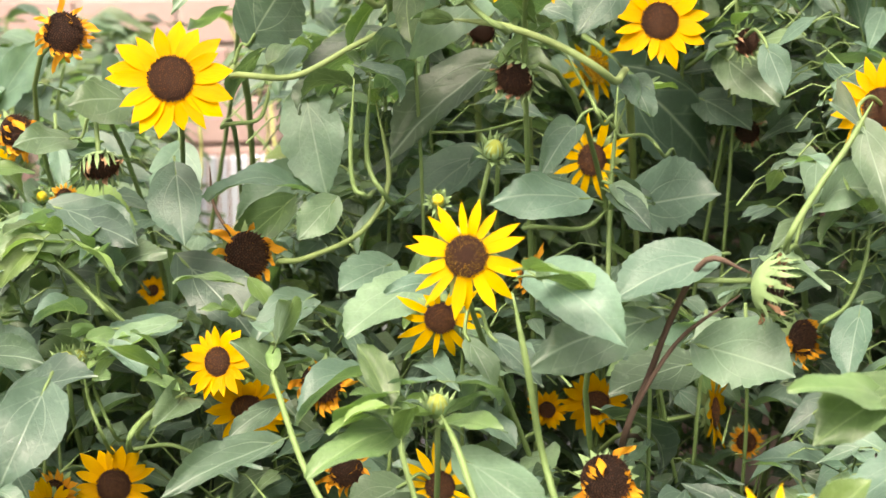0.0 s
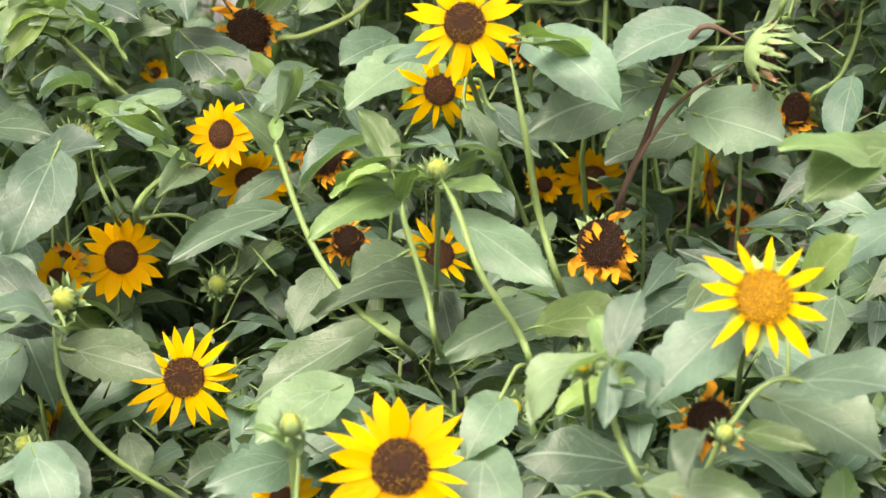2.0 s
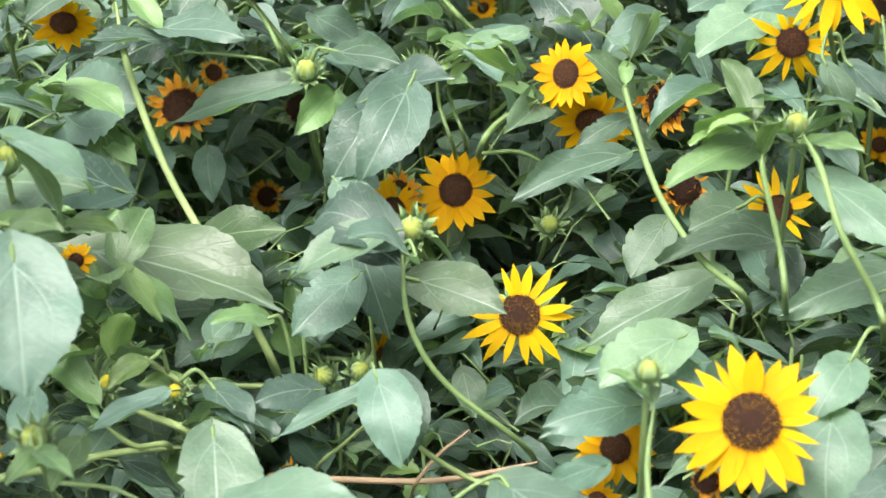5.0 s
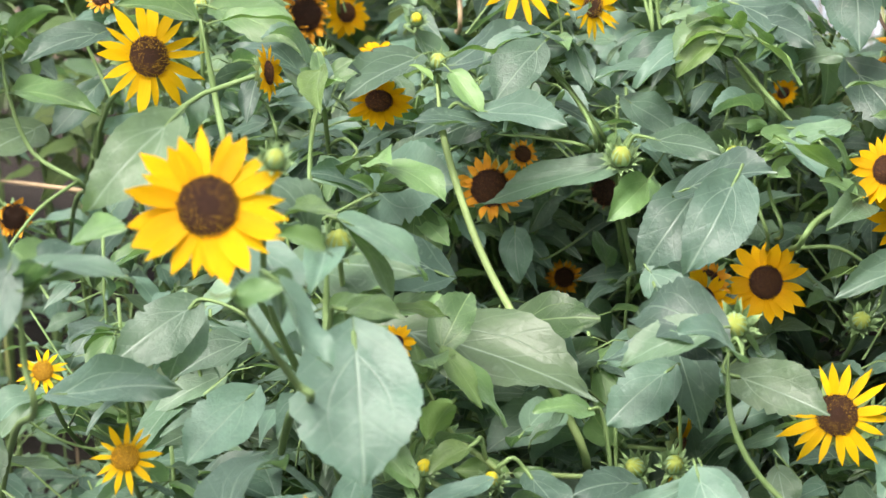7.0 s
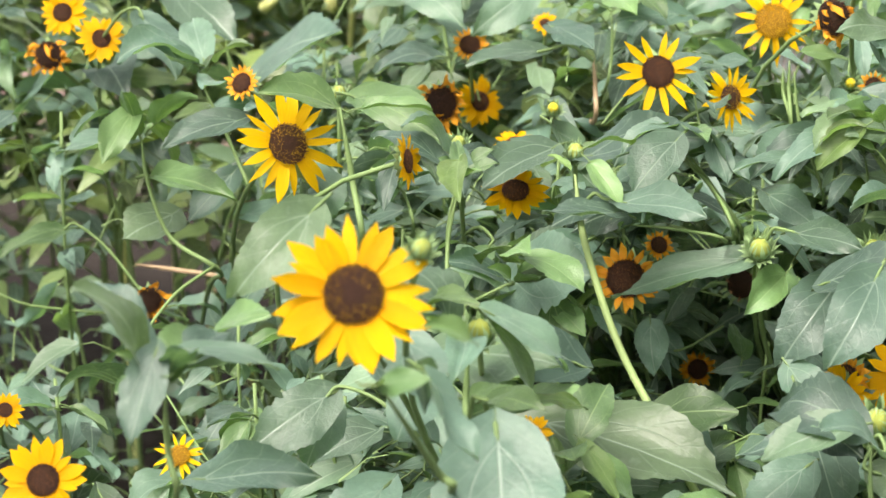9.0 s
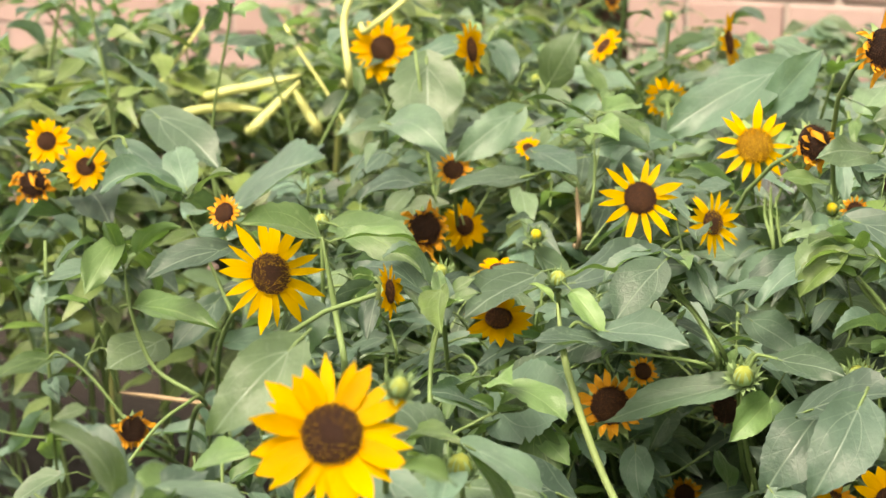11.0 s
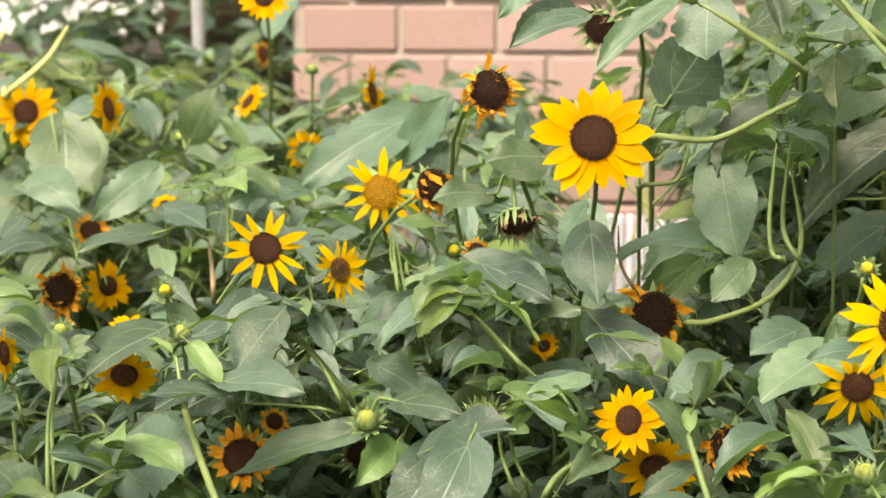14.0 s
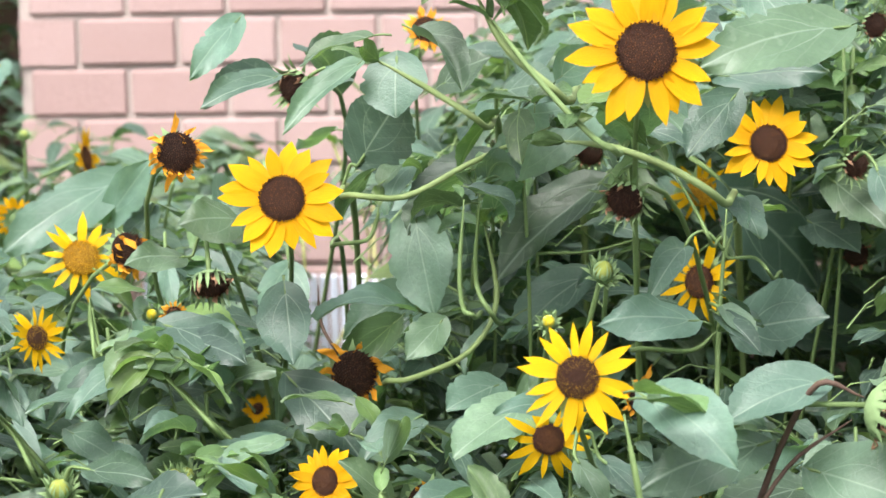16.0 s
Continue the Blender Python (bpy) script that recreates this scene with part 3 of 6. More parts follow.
def sunflower(kind, place, face, size, root=None, via=(), seed=0, turn=None, stem=None, radius=0.0031):
    r = random.Random(seed * 7 + 1)
    place, face = Vector(place), Vector(face).normalized()
    if root is None:
        root = (place.x + r.uniform(-0.14, 0.14), place.y + r.uniform(0.35, 0.6), 0)
    depth = size * {"bud": 0.30, "opening": 0.30, "spent": 0.22, "withered": 0.2}.get(kind, 0.12)
    pts = stem_points(root, place - face * depth, -face, via)
    ob = plant(root, pts, LOOKS[kind], "bud" if kind in ("bud", "opening") else "sunflower", "sunflowers in the bed", radius, stem, hairy=420)
    head_on(ob, kind, place, face, size, r.uniform(0, 6) if turn is None else turn, seed)
    FLOWERING.append((ob, pts))
    return ob


def leaf_to(base, tip, normal, wide=1.0, pick=0, young=False):
    """A leaf from base to tip of its blade, joined by its stalk to the nearest stem; the filling leaves keep clear of it."""
    base, tip = Vector(base), Vector(tip)
    best = min(((p - base).length + 0.6 * max(0, p.z - base.z), i, k) for i, (ob, pts) in enumerate(STEMS) for k, p in enumerate(pts) if p.z > 0.05)
    ob, pts = STEMS[best[1]]
    join = pts[best[2]]
    kit = YOUNG if young else LEAVES
    way = tip - base
    blade = part("leaf", kit[pick % len(kit)], ob, basis(way, normal, base - ob.location, (way.length * wide, way.length, way.length)))
    HEADS.append(((base * 0.55 + tip * 0.45), 0.30 * way.length))
    d = way.normalized()
    a = base - d * 0.25 * way.length
    if 0.012 < (join - a).length < 0.22 and (join - a).normalized().dot(-d) > 0.2:
        mid = (a * 0.55 + join * 0.45) + Vector((0, 0, 0.01))
        vs, fs = tube([q - ob.location for q in spline([base - d * 0.05 * way.length, a, mid, join], 4)], [0.0015] * 3 + [0.0017] * 5 + [0.0020] * 5, 5)
        part("petiole", mesh_of("petiole", vs, fs, [STEM]), ob)
    return blade


# ---- ground and walls ----
WALL_Y, WALL_LEFT = 4.13, -0.95


def ground_sheet():
    """One sheet of dug soil: fine near the bed, coarse out to the horizon."""
    vs, fs = [], []
    xs = [-90, -40, -15, -6] + [-3.2 + 0.08 * i for i in range(76)] + [6, 15, 40, 90]
    ys = [-90, -40, -12, -3, 0] + [0.6 + 0.08 * i for i in range(50)] + [7, 12, 40, 90]
    for y in ys:
        for x in xs:
            near = -3.3 < x < 3 and 0.5 < y < 4.7
            z = 0.03 * noise.noise((x * 2.1, y * 2.1, 0)) + 0.025 * noise.noise((x * 9, y * 9, 3)) if near else 0.0
            vs.append((x, y, z - 0.02))
    n = len(xs)
    for j in range(len(ys) - 1):
        for i in range(n - 1):
            fs.append((j * n + i, j * n + i + 1, (j + 1) * n + i + 1, (j + 1) * n + i))
    ob = new("ground", mesh_of("ground", vs, fs, [SOIL]))
    return tagged(ob, "dark crumbly garden soil under the sunflowers", "ground", kind="structure")


ground_sheet()


def brick_material():
    m, n, l, b = material("pink_brick")
    tc = n.new("ShaderNodeTexCoord")
    info = n.new("ShaderNodeObjectInfo")
    geo = n.new("ShaderNodeNewGeometry")
    rnd = math_node(n, l, "FRACT", math_node(n, l, "ADD", info.outputs["Random"], geo.outputs["Random Per Island"]))
    f = noise_tex(n, l, geo.outputs["Position"], 90, 5, 0.7)
    big = noise_tex(n, l, geo.outputs["Position"], 5, 3)
    tone = ramp(n, ((0.0, (0.255, 0.167, 0.153)), (0.5, (0.304, 0.207, 0.193)), (1.0, (0.339, 0.246, 0.233))))
    l.new(rnd, tone.inputs[0])
    col = mixed(n, l, math_node(n, l, "MULTIPLY", big.outputs["Fac"], 0.6), tone.outputs[0], (0.370, 0.282, 0.278))
    col = mixed(n, l, math_node(n, l, "MULTIPLY", f.outputs["Fac"], 0.35), col, (0.28, 0.165, 0.14))
    l.new(col, b.inputs["Base Color"])
    b.inputs["Roughness"].default_value = 0.9
    bumped(n, l, b, f.outputs["Fac"], 0.6, 0.004)
    return m


BRICK = brick_material()
MORTAR = plain("grey_mortar", (0.30, 0.25, 0.23), (0.42, 0.36, 0.33), 60, 0.95, 0.5, 0.003)


def box_mesh(name, sx, sy, sz, mat, bevel=0.004):
    bm = bmesh.new()
    bmesh.ops.create_cube(bm, size=1)
    for v in bm.verts:
        v.co = Vector((v.co.x * sx, v.co.y * sy, v.co.z * sz))
    if bevel:
        bmesh.ops.bevel(bm, geom=list(bm.edges), offset=bevel, segments=1, affect="EDGES")
    me = bpy.data.meshes.new(name)
    bm.to_mesh(me)
    bm.free()
    me.materials.append(mat)
    return me


def prism(name, mat, x0, x1, y0, y1, z0, z1, label, category="wall", bevel=0.0):
    ob = new(name, box_mesh(name, x1 - x0, y1 - y0, z1 - z0, mat, bevel))
    ob.location = ((x0 + x1) / 2, (y0 + y1) / 2, (z0 + z1) / 2)
    return tagged(ob, label, category, kind="structure")


def boxes_mesh(name, rows, mat):
    """Joined boxes, each (x0, x1, y0, y1, z0, z1)."""
    vs, fs = [], []
    for x0, x1, y0, y1, z0, z1 in rows:
        o = len(vs)
        vs += [(x, y, z) for z in (z0, z1) for y in (y0, y1) for x in (x0, x1)]
        fs += [tuple(o + k for k in q) for q in ((0, 2, 3, 1), (4, 5, 7, 6), (0, 1, 5, 4), (2, 6, 7, 3), (0, 4, 6, 2), (1, 3, 7, 5))]
    return mesh_of(name, vs, fs, [mat], smooth=False)


BL, BH, JOINT = 0.1845, 0.0925, 0.010


def brick_wall(name, x0, x1, face_y, top, near, label, shift=0.0):
    """Running-bond wall facing -y: mortar core, the bricks of the near stretch as parts, the rest joined."""
    core = prism(name, MORTAR, x0, x1, face_y + 0.004, face_y + 0.2, -0.05, top, label)
    full = box_mesh("brick", BL - JOINT, 0.05, BH - JOINT, BRICK, 0.004)
    rest = []
    r = random.Random(5)
    count = 0
    row = 0
    z = 0.02
    while z + BH < top:
        x = x0 + (BL * 0.5 if row % 2 else 0.0) + shift
        while x - BL * 0.5 > x0 + 1e-6:
            x -= BL
        k = x
        while k < x1:
            a, b2 = max(k, x0), min(k + BL - JOINT, x1)
            if b2 - a > 0.02:
                out = r.uniform(-0.0015, 0.0015)
                whole = b2 - a > BL - JOINT - 1e-4
                if whole and near[0] < k < near[1] and near[2] < z < near[3] and count < 300:
                    ob = part("brick", full, core, Matrix.Translation(Vector(((a + b2) / 2, face_y + 0.019 + out, z + (BH - JOINT) / 2)) - core.location))
                    count += 1
                else:
                    rest.append((a - core.location.x, b2 - core.location.x, face_y - 0.006 + out - core.location.y, face_y + 0.04 - core.location.y,
                                 z - core.location.z, z + BH - JOINT - core.location.z))
            k += BL
        z += BH
        row += 1
    tagged(part("bricks_beyond", boxes_mesh("bricks_beyond", rest, BRICK), core), kind="stuff")
    return core


brick_wall("wall_north", WALL_LEFT, 3.6, WALL_Y, 2.4, (WALL_LEFT, 1.2, 0.55, 1.55), "pink brick wall with grey mortar behind the flower bed", 0.0200)


# ---- filler plants of the bed ----
def canopy(x, y):
    """Height of the leaves over the bed: low along the path, higher in the middle, tallest to the east."""
    near = 0.47 + 0.52 * (min(y, 2.15) - 1.25)
    if x < -0.75 and y < 2.4:
        near -= 0.10
    if -0.70 < x < -0.26 and y < 1.85:
        near -= 0.07
    east = max(0.0, min(1.0, (x + 0.22) / 0.25))
    if y > 1.95:
        near += east * 0.30 * min(1, (y - 1.95) / 0.3)
    if y > 2.4:
        near = max(near, 1.29 - 0.125 * y) if x > -1.0 else 1.33 - 0.118 * y
    return near


def thicket(name, label, places, seed, mat=None, rows=8, cols=4):
    """Many small leaves joined into one mass. places: (point, size)."""
    r = random.Random(seed)
    vs, fs, uv, index = [], [], [], []
    for p, size in places:
        w = r.uniform(0, 6.28)
        way = Vector((math.cos(w), math.sin(w) * 0.8 - 0.25, r.uniform(-0.5, 0.25)))
        m = basis(way, Vector((r.uniform(-0.6, 0.6), r.uniform(-0.7, 0.35), 1)), p, (size, size, size))
        o = len(vs)
        fold, droop, ph, broad = r.uniform(0.05, 0.5), r.uniform(0.05, 0.45), r.uniform(0, 6), r.uniform(0.24, 0.34)
        for i in range(rows + 1):
            t = i / rows
            wd = max(0.004, broad * 0.85 * math.sin(math.pi * min(1, t ** 0.56)) ** 0.88 * (1 - 0.33 * t) * (1.03 if i % 2 else 0.97))
            for j in range(cols + 1):
                sx = 2 * j / cols - 1
                z = -droop * t * t + fold * abs(sx) * wd + 0.04 * math.sin(8 * t + ph + 2 * sx) * abs(sx)
                vs.append(m @ Vector((sx * wd, t - 0.35 * abs(sx) * max(0, 0.25 - t), z)))
                uv.append((sx * wd, t))
        for i in range(rows):
            for j in range(cols):
                a = o + i * (cols + 1) + j
                fs.append((a, a + 1, a + cols + 2, a + cols + 1))
        blades = len(fs)
        # its stalk, running back and down to the stems
        q = len(vs)
        way = -(m.to_3x3() @ Vector((0, 1, 0))).normalized()
        for i, (k, dz, rad) in enumerate(((-0.05, 0, 0.0008), (0.35, -0.10, 0.0011), (0.75, -0.45, 0.0014))):
            c = Vector(p) + way * size * k + Vector((0, 0, dz * size))
            for a in range(3):
                vs.append(c + Vector((math.cos(2.1 * a), math.sin(2.1 * a) * 0.6, math.sin(2.1 * a) * 0.6)) * rad)
                uv.append((0.5, 0))
        for i in (0, 3):
            for a in range(3):
                b = (a + 1) % 3
                fs.append((q + i + a, q + i + b, q + i + 3 + b, q + i + 3 + a))
        index += [0] * (blades - len(index)) + [1] * 6
    me = mesh_of(name, vs, fs, [mat or DENSE, STEM], index)
    layer = me.uv_layers.new(name="blade")
    layer.data.foreach_set("uv", [c for f in fs for k in f for c in uv[k]])
    return tagged(new(name, me), label, "foliage", kind="stuff")


def bed():
    """Leafy plants between the flowers, in rows that the heads stand clear of."""
    r = random.Random(21)
    x0, x1, y0, y1 = -1.6, 1.1, 1.36, 2.5
    step = 0.098
    y = y0
    row = 0
    while y < y1:
        x = x0 + (row % 2) * step * 0.5
        while x < x1:
            px, py = x + r.uniform(-0.05, 0.05), y + r.uniform(-0.05, 0.05)
            x += step
            if not -0.50 * py - 0.15 < px < 0.25 * py + 0.12:
                continue
            if px < -0.2 - 0.35 * py and r.random() < 0.92:
                continue
            top = canopy(px, py) * r.uniform(0.84, 1.02)
            lean = Vector((r.uniform(-0.08, 0.08), r.uniform(-0.14, 0.04), 0))
            head = Vector((px, py, top)) + lean
            while blocked(head, 0.03) and head.z > 0.3:
                head.z -= 0.04
            pts = stem_points((px, py + 0.15, 0), head, Vector((-lean.x, -lean.y, -0.8)).normalized())
            ob = plant((px, py + 0.15, 0), pts, "leafy green sunflower plant without open flowers", "plant", "leafy plants in the bed", 0.0024, name="leafy_plant", shoots=2 if py < 1.8 else 4)
            small = 0.95 if py < 1.85 else 0.76
            stalk_leaves(ob, pts, r, 0.50, 0.88, 8, 0.070 * small)
            stalk_leaves(ob, pts, r, 0.80, 1.0, 10, 0.056 * small, LEAVES if r.random() < 0.75 else YOUNG)
            stalk_leaves(ob, pts, r, 0.97, 1.0, 3, 0.036, YOUNG, True)
        y += step
        row += 1
    for ob, pts in FLOWERING:
        stalk_leaves(ob, pts, r, 0.55, 0.93, 5, 0.075)
    low = []
    while len(low) < 7500:
        y = r.uniform(1.5, 2.7)
        x = r.uniform(-0.50 * y - 0.2, 0.25 * y + 0.2)
        if x < -0.2 - 0.35 * y and r.random() < 0.94:
            continue
        p = Vector((x, y, canopy(x, y) * (0.97 - 0.6 * r.random() ** 1.3)))
        if not blocked(p, 0.03):
            low.append((p, r.uniform(0.032, 0.075)))
    # low seedlings over the open soil to the west
    count = len(low)
    while len(low) < count + 600:
        y = r.uniform(1.5, 3.1)
        x = r.uniform(-0.66 * y - 0.2, -0.2 - 0.33 * y)
        p = Vector((x, y, canopy(x, y) * (0.12 + 0.62 * r.random() * (0.55 + 0.45 * noise.noise((x * 5, y * 5, 9))))))
        if not blocked(p, 0.02):
            low.append((p, r.uniform(0.03, 0.07)))
    thicket("undergrowth", "dense dark green leaves low between the sunflower stems", low, 5, None, 7, 2)
    far, yellow = [], []
    while len(far) + len(yellow) < 12500:
        y = r.uniform(2.45, 3.95)
        x = r.uniform(-0.55 * y - 0.3, 0.30 * y + 0.2)
        if x < -0.2 - 0.35 * y and y < 3.0 and r.random() < 0.82:
            continue
        top = canopy(x, y) * (0.93 + 0.22 * noise.noise((x * 4.1, y * 4.1, 7)))
        if -1.3 < x < -0.95 and y > 2.9:
            top += 0.06 + 0.14 * noise.noise((x * 5.3, y * 3.3, 2))
        if x <= -1.3:
            top = min(top, 0.97 - 0.123 * (y - 2.6) + 0.08 * noise.noise((x * 6.3, y * 4.3, 2)))
        p = Vector((x, y, top * (1 - 0.5 * r.random() ** 1.6)))
        if not blocked(p, 0.05):
            pale = min(0.75, max(0.04, (-0.6 - x) * 1.1 + 0.3 * noise.noise((x * 3, y * 3, 4))))
            (yellow if r.random() < pale else far).append((p, r.uniform(0.045, 0.095)))
    for k in range(60):
        y = r.uniform(2.5, 3.8)
        x = r.uniform(-0.52 * y - 0.2, 0.12 * y if k < 40 else -0.25 * y)
        z = canopy(x, y)
        a = Vector((x, y, z * 0.5))
        tip = Vector((x + r.uniform(-0.24, 0.24), y + r.uniform(-0.1, 0.1), z * r.uniform(0.96, 1.06)))
        bend = (a + tip) / 2 + Vector((r.uniform(-0.10, 0.10), r.uniform(-0.05, 0.05), 0.04))
        line = spline([Vector((x, y + 0.05, 0)), a, bend, tip], 5)
        pale = r.random() < 0.18
        ob = plant((x, y + 0.05, 0), line, "thin pale stalk rising from the back foliage" if pale else "thin green stalk rising from the back foliage",
              "plant", "thin stalks at the back", r.uniform(0.0022, 0.0036), STEM_PALE if pale else STEM, "stalk_plant")
        stalk_leaves(ob, line, r, 0.70, 1.0, 6, 0.06, YOUNG if pale else LEAVES, True)
        stalk_leaves(ob, line, r, 0.96, 1.0, 3, 0.035, YOUNG, True)
    # the bed runs on to both sides
    sides = []
    while len(sides) < 6000:
        x, y = r.uniform(-3.1, 2.3), r.uniform(1.4, 3.95)
        if -0.50 * y - 0.2 < x < 0.25 * y + 0.2:
            continue
        if y < 2.9 and -0.75 * y - 0.3 < x < 0 and r.random() < 0.8:
            continue
        top = min(1.0, canopy(max(-1.2, min(0.4, x)), y)) * (0.92 + 0.2 * noise.noise((x * 4.1, y * 4.1, 7)))
        sides.append((Vector((x, y, top * (1 - 0.55 * r.random() ** 1.4))), r.uniform(0.05, 0.10)))
    thicket("side_foliage", "thick green sunflower leaves along the bed", sides, 9, None, 6, 2)
    shrub = []
    while len(shrub) < 1500:
        x, y = r.uniform(-1.62, -0.97), r.uniform(4.15, 4.75)
        top = 1.42 + 0.35 * noise.noise((x * 4, y * 4, 5))
        shrub.append((Vector((x, y, top * (1 - 0.65 * r.random()))), r.uniform(0.05, 0.10)))
    thicket("shrub", "dark green leafy shrub beside the brick wall", shrub, 8, None, 7, 2)
    thicket("back_foliage", "thick green sunflower leaves growing towards the wall", far, 6, None, 7, 2)
    thicket("yellowing_foliage", "yellow-green leaves of the plants at the back", yellow, 7, DENSE_YOUNG, 7, 2)


# ---- house behind, left of the brick wall ----
SIDING = plain("white_painted_siding", (0.58, 0.60, 0.64), (0.68, 0.70, 0.73), 14, 0.5, 0.1, 0.002)
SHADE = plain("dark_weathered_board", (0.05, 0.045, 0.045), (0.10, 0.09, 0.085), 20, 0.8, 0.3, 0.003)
# brick with the shade of the return put into its colour
BRICK_IN_SHADE = plain("brick_with_painted_shade", (0.10, 0.065, 0.052), (0.19, 0.12, 0.095), 30, 0.9, 0.5, 0.004)
METAL = plain("grey_galvanised_metal", (0.20, 0.21, 0.23), (0.30, 0.31, 0.33), 40, 0.45, 0.1, 0.001)


# ---- the flowers, by their places in the bed ----
sunflower("full", (-0.239, 2.001, 1.052), (0.001, -0.955, 0.296), 0.112, seed=1)
sunflower("star", (0.018, 1.717, 0.945), (0.051, -0.954, 0.295), 0.096, seed=2)
sunflower("sparse", (-0.003, 1.931, 0.845), (-0.007, -0.988, -0.156), 0.082, seed=3)
sunflower("sparse", (0.154, 2.280, 0.927), (-0.600, -0.782, 0.169), 0.097, seed=4)
sunflower("full", (0.214, 2.185, 1.077), (0.051, -0.954, 0.295), 0.098, seed=5)
sunflower("full", (0.401, 2.033, 1.011), (-0.401, -0.897, 0.189), 0.097, seed=6)
sunflower("full", (0.075, 1.777, 1.193), (0.039, -0.969, 0.245), 0.127, seed=7)
sunflower("withered", (-0.188, 2.130, 0.864), (0.498, -0.865, 0.065), 0.070, seed=8)
sunflower("full", (-0.203, 1.961, 0.802), (-0.449, -0.848, 0.282), 0.071, seed=9)
sunflower("withered", (-0.112, 1.986, 0.774), (0.148, -0.984, 0.095), 0.056, seed=10)
sunflower("full", (-0.304, 1.982, 0.681), (0.001, -0.914, 0.406), 0.085, seed=11)
sunflower("star", (-0.225, 1.764, 0.637), (0.101, -0.910, 0.403), 0.100, seed=12)
sunflower("gold", (0.220, 1.454, 0.796), (0.002, -0.892, 0.452), 0.100, seed=13)
sunflower("withered", (0.129, 1.755, 0.750), (-0.002, -0.964, 0.265), 0.063, seed=14)
sunflower("sparse", (-0.006, 1.943, 0.688), (0.100, -0.929, 0.356), 0.078, seed=15)
sunflower("ring", (-0.037, 1.462, 0.672), (0.072, -0.906, 0.418), 0.115, seed=16)
sunflower("withered", (0.136, 1.312, 0.680), (0.018, -0.997, 0.079), 0.051, seed=17)
sunflower("full", (-0.137, 1.665, 0.562), (0.272, -0.873, 0.404), 0.071, seed=18)
sunflower("full", (-0.150, 1.651, 0.521), (0.013, -0.982, -0.190), 0.044, seed=19)
sunflower("withered", (0.337, 2.062, 0.790), (0.597, -0.796, 0.102), 0.051, seed=20)
sunflower("withered", (0.191, 1.512, 0.683), (0.124, -0.797, 0.591), 0.052, seed=21)
sunflower("aged", (-0.579, 2.046, 0.733), (0.196, -0.897, 0.397), 0.072, seed=22)
sunflower("full", (-0.367, 1.917, 0.530), (0.979, -0.198, -0.045), 0.074, seed=23)
sunflower("ring", (-0.622, 1.298, 0.908), (0.240, -0.908, 0.343), 0.108, seed=24)
sunflower("star", (-0.889, 1.942, 0.862), (0.641, -0.671, 0.374), 0.113, seed=25)
sunflower("sparse", (-0.573, 2.140, 0.921), (0.299, -0.897, 0.326), 0.092, seed=26)
sunflower("star", (-0.505, 2.177, 0.894), (0.708, -0.660, 0.251), 0.069, seed=27)
sunflower("gold", (-0.480, 2.286, 0.957), (0.202, -0.923, 0.327), 0.094, seed=28)
sunflower("withered", (-0.844, 2.325, 0.838), (0.671, -0.724, 0.159), 0.059, seed=29)
sunflower("full", (-0.857, 2.553, 0.799), (0.666, -0.701, 0.256), 0.065, seed=30)
sunflower("full", (-1.059, 2.881, 0.969), (0.006, -0.962, 0.274), 0.093, seed=31)
sunflower("withered", (-0.334, 2.013, 1.093), (0.502, -0.851, 0.152), 0.057, seed=32)
sunflower("withered", (-0.406, 2.150, 0.984), (0.666, -0.701, 0.256), 0.054, seed=33)
sunflower("spent", (-0.250, 2.236, 1.134), (-0.405, -0.877, -0.260), 0.054, seed=34)
sunflower("spent", (0.065, 1.948, 1.053), (-0.309, -0.894, -0.323), 0.051, seed=35)
sunflower("spent", (-0.315, 2.063, 0.964), (0.168, -0.639, -0.751), 0.056, seed=36)
sunflower("aged", (-0.364, 2.152, 0.920), (0.407, -0.900, 0.159), 0.032, seed=37)
sunflower("withered", (0.085, 2.053, 0.856), (0.199, -0.961, 0.192), 0.042, seed=38)
sunflower("full", (0.151, 2.185, 0.696), (-0.012, -0.967, -0.253), 0.075, seed=39)
sunflower("full", (0.102, 2.184, 0.690), (-0.208, -0.977, -0.039), 0.046, seed=40)
sunflower("full", (0.258, 2.085, 0.712), (0.949, -0.308, 0.064), 0.077, seed=41)
sunflower("aged", (0.327, 2.366, 0.599), (0.198, -0.946, 0.255), 0.044, seed=42)
sunflower("full", (-0.179, 1.974, 0.755), (0.086, -0.925, -0.370), 0.078, seed=43)
sunflower("aged", (-0.357, 1.974, 0.678), (-0.302, -0.918, 0.258), 0.047, seed=44)
sunflower("withered", (-0.091, 1.977, 0.693), (-0.008, -0.999, -0.037), 0.047, seed=45)
sunflower("full", (-0.330, 2.511, 0.747), (-0.295, -0.792, 0.535), 0.039, seed=46)
sunflower("gold", (0.172, 2.489, 0.993), (0.335, -0.941, 0.035), 0.081, seed=47)
sunflower("spent", (0.042, 2.192, 1.069), (0.031, -0.965, -0.261), 0.039, seed=48)
sunflower("spent", (0.300, 2.199, 1.054), (0.334, -0.940, -0.066), 0.041, seed=49)
sunflower("spent", (0.320, 2.220, 1.188), (0.334, -0.940, -0.066), 0.039, seed=50)
sunflower("spent", (0.314, 2.286, 0.952), (0.033, -0.987, -0.157), 0.040, seed=51)
sunflower("spent", (-0.004, 2.381, 0.995), (0.033, -0.987, -0.157), 0.036, seed=52)
sunflower("opening", (-0.003, 1.821, 0.970), (0.003, -0.920, 0.391), 0.021, seed=53)
sunflower("full", (-0.600, 2.941, 0.991), (0.979, -0.122, 0.166), 0.084, seed=54)
sunflower("full", (-0.870, 2.624, 1.003), (0.979, -0.122, 0.166), 0.077, seed=55)
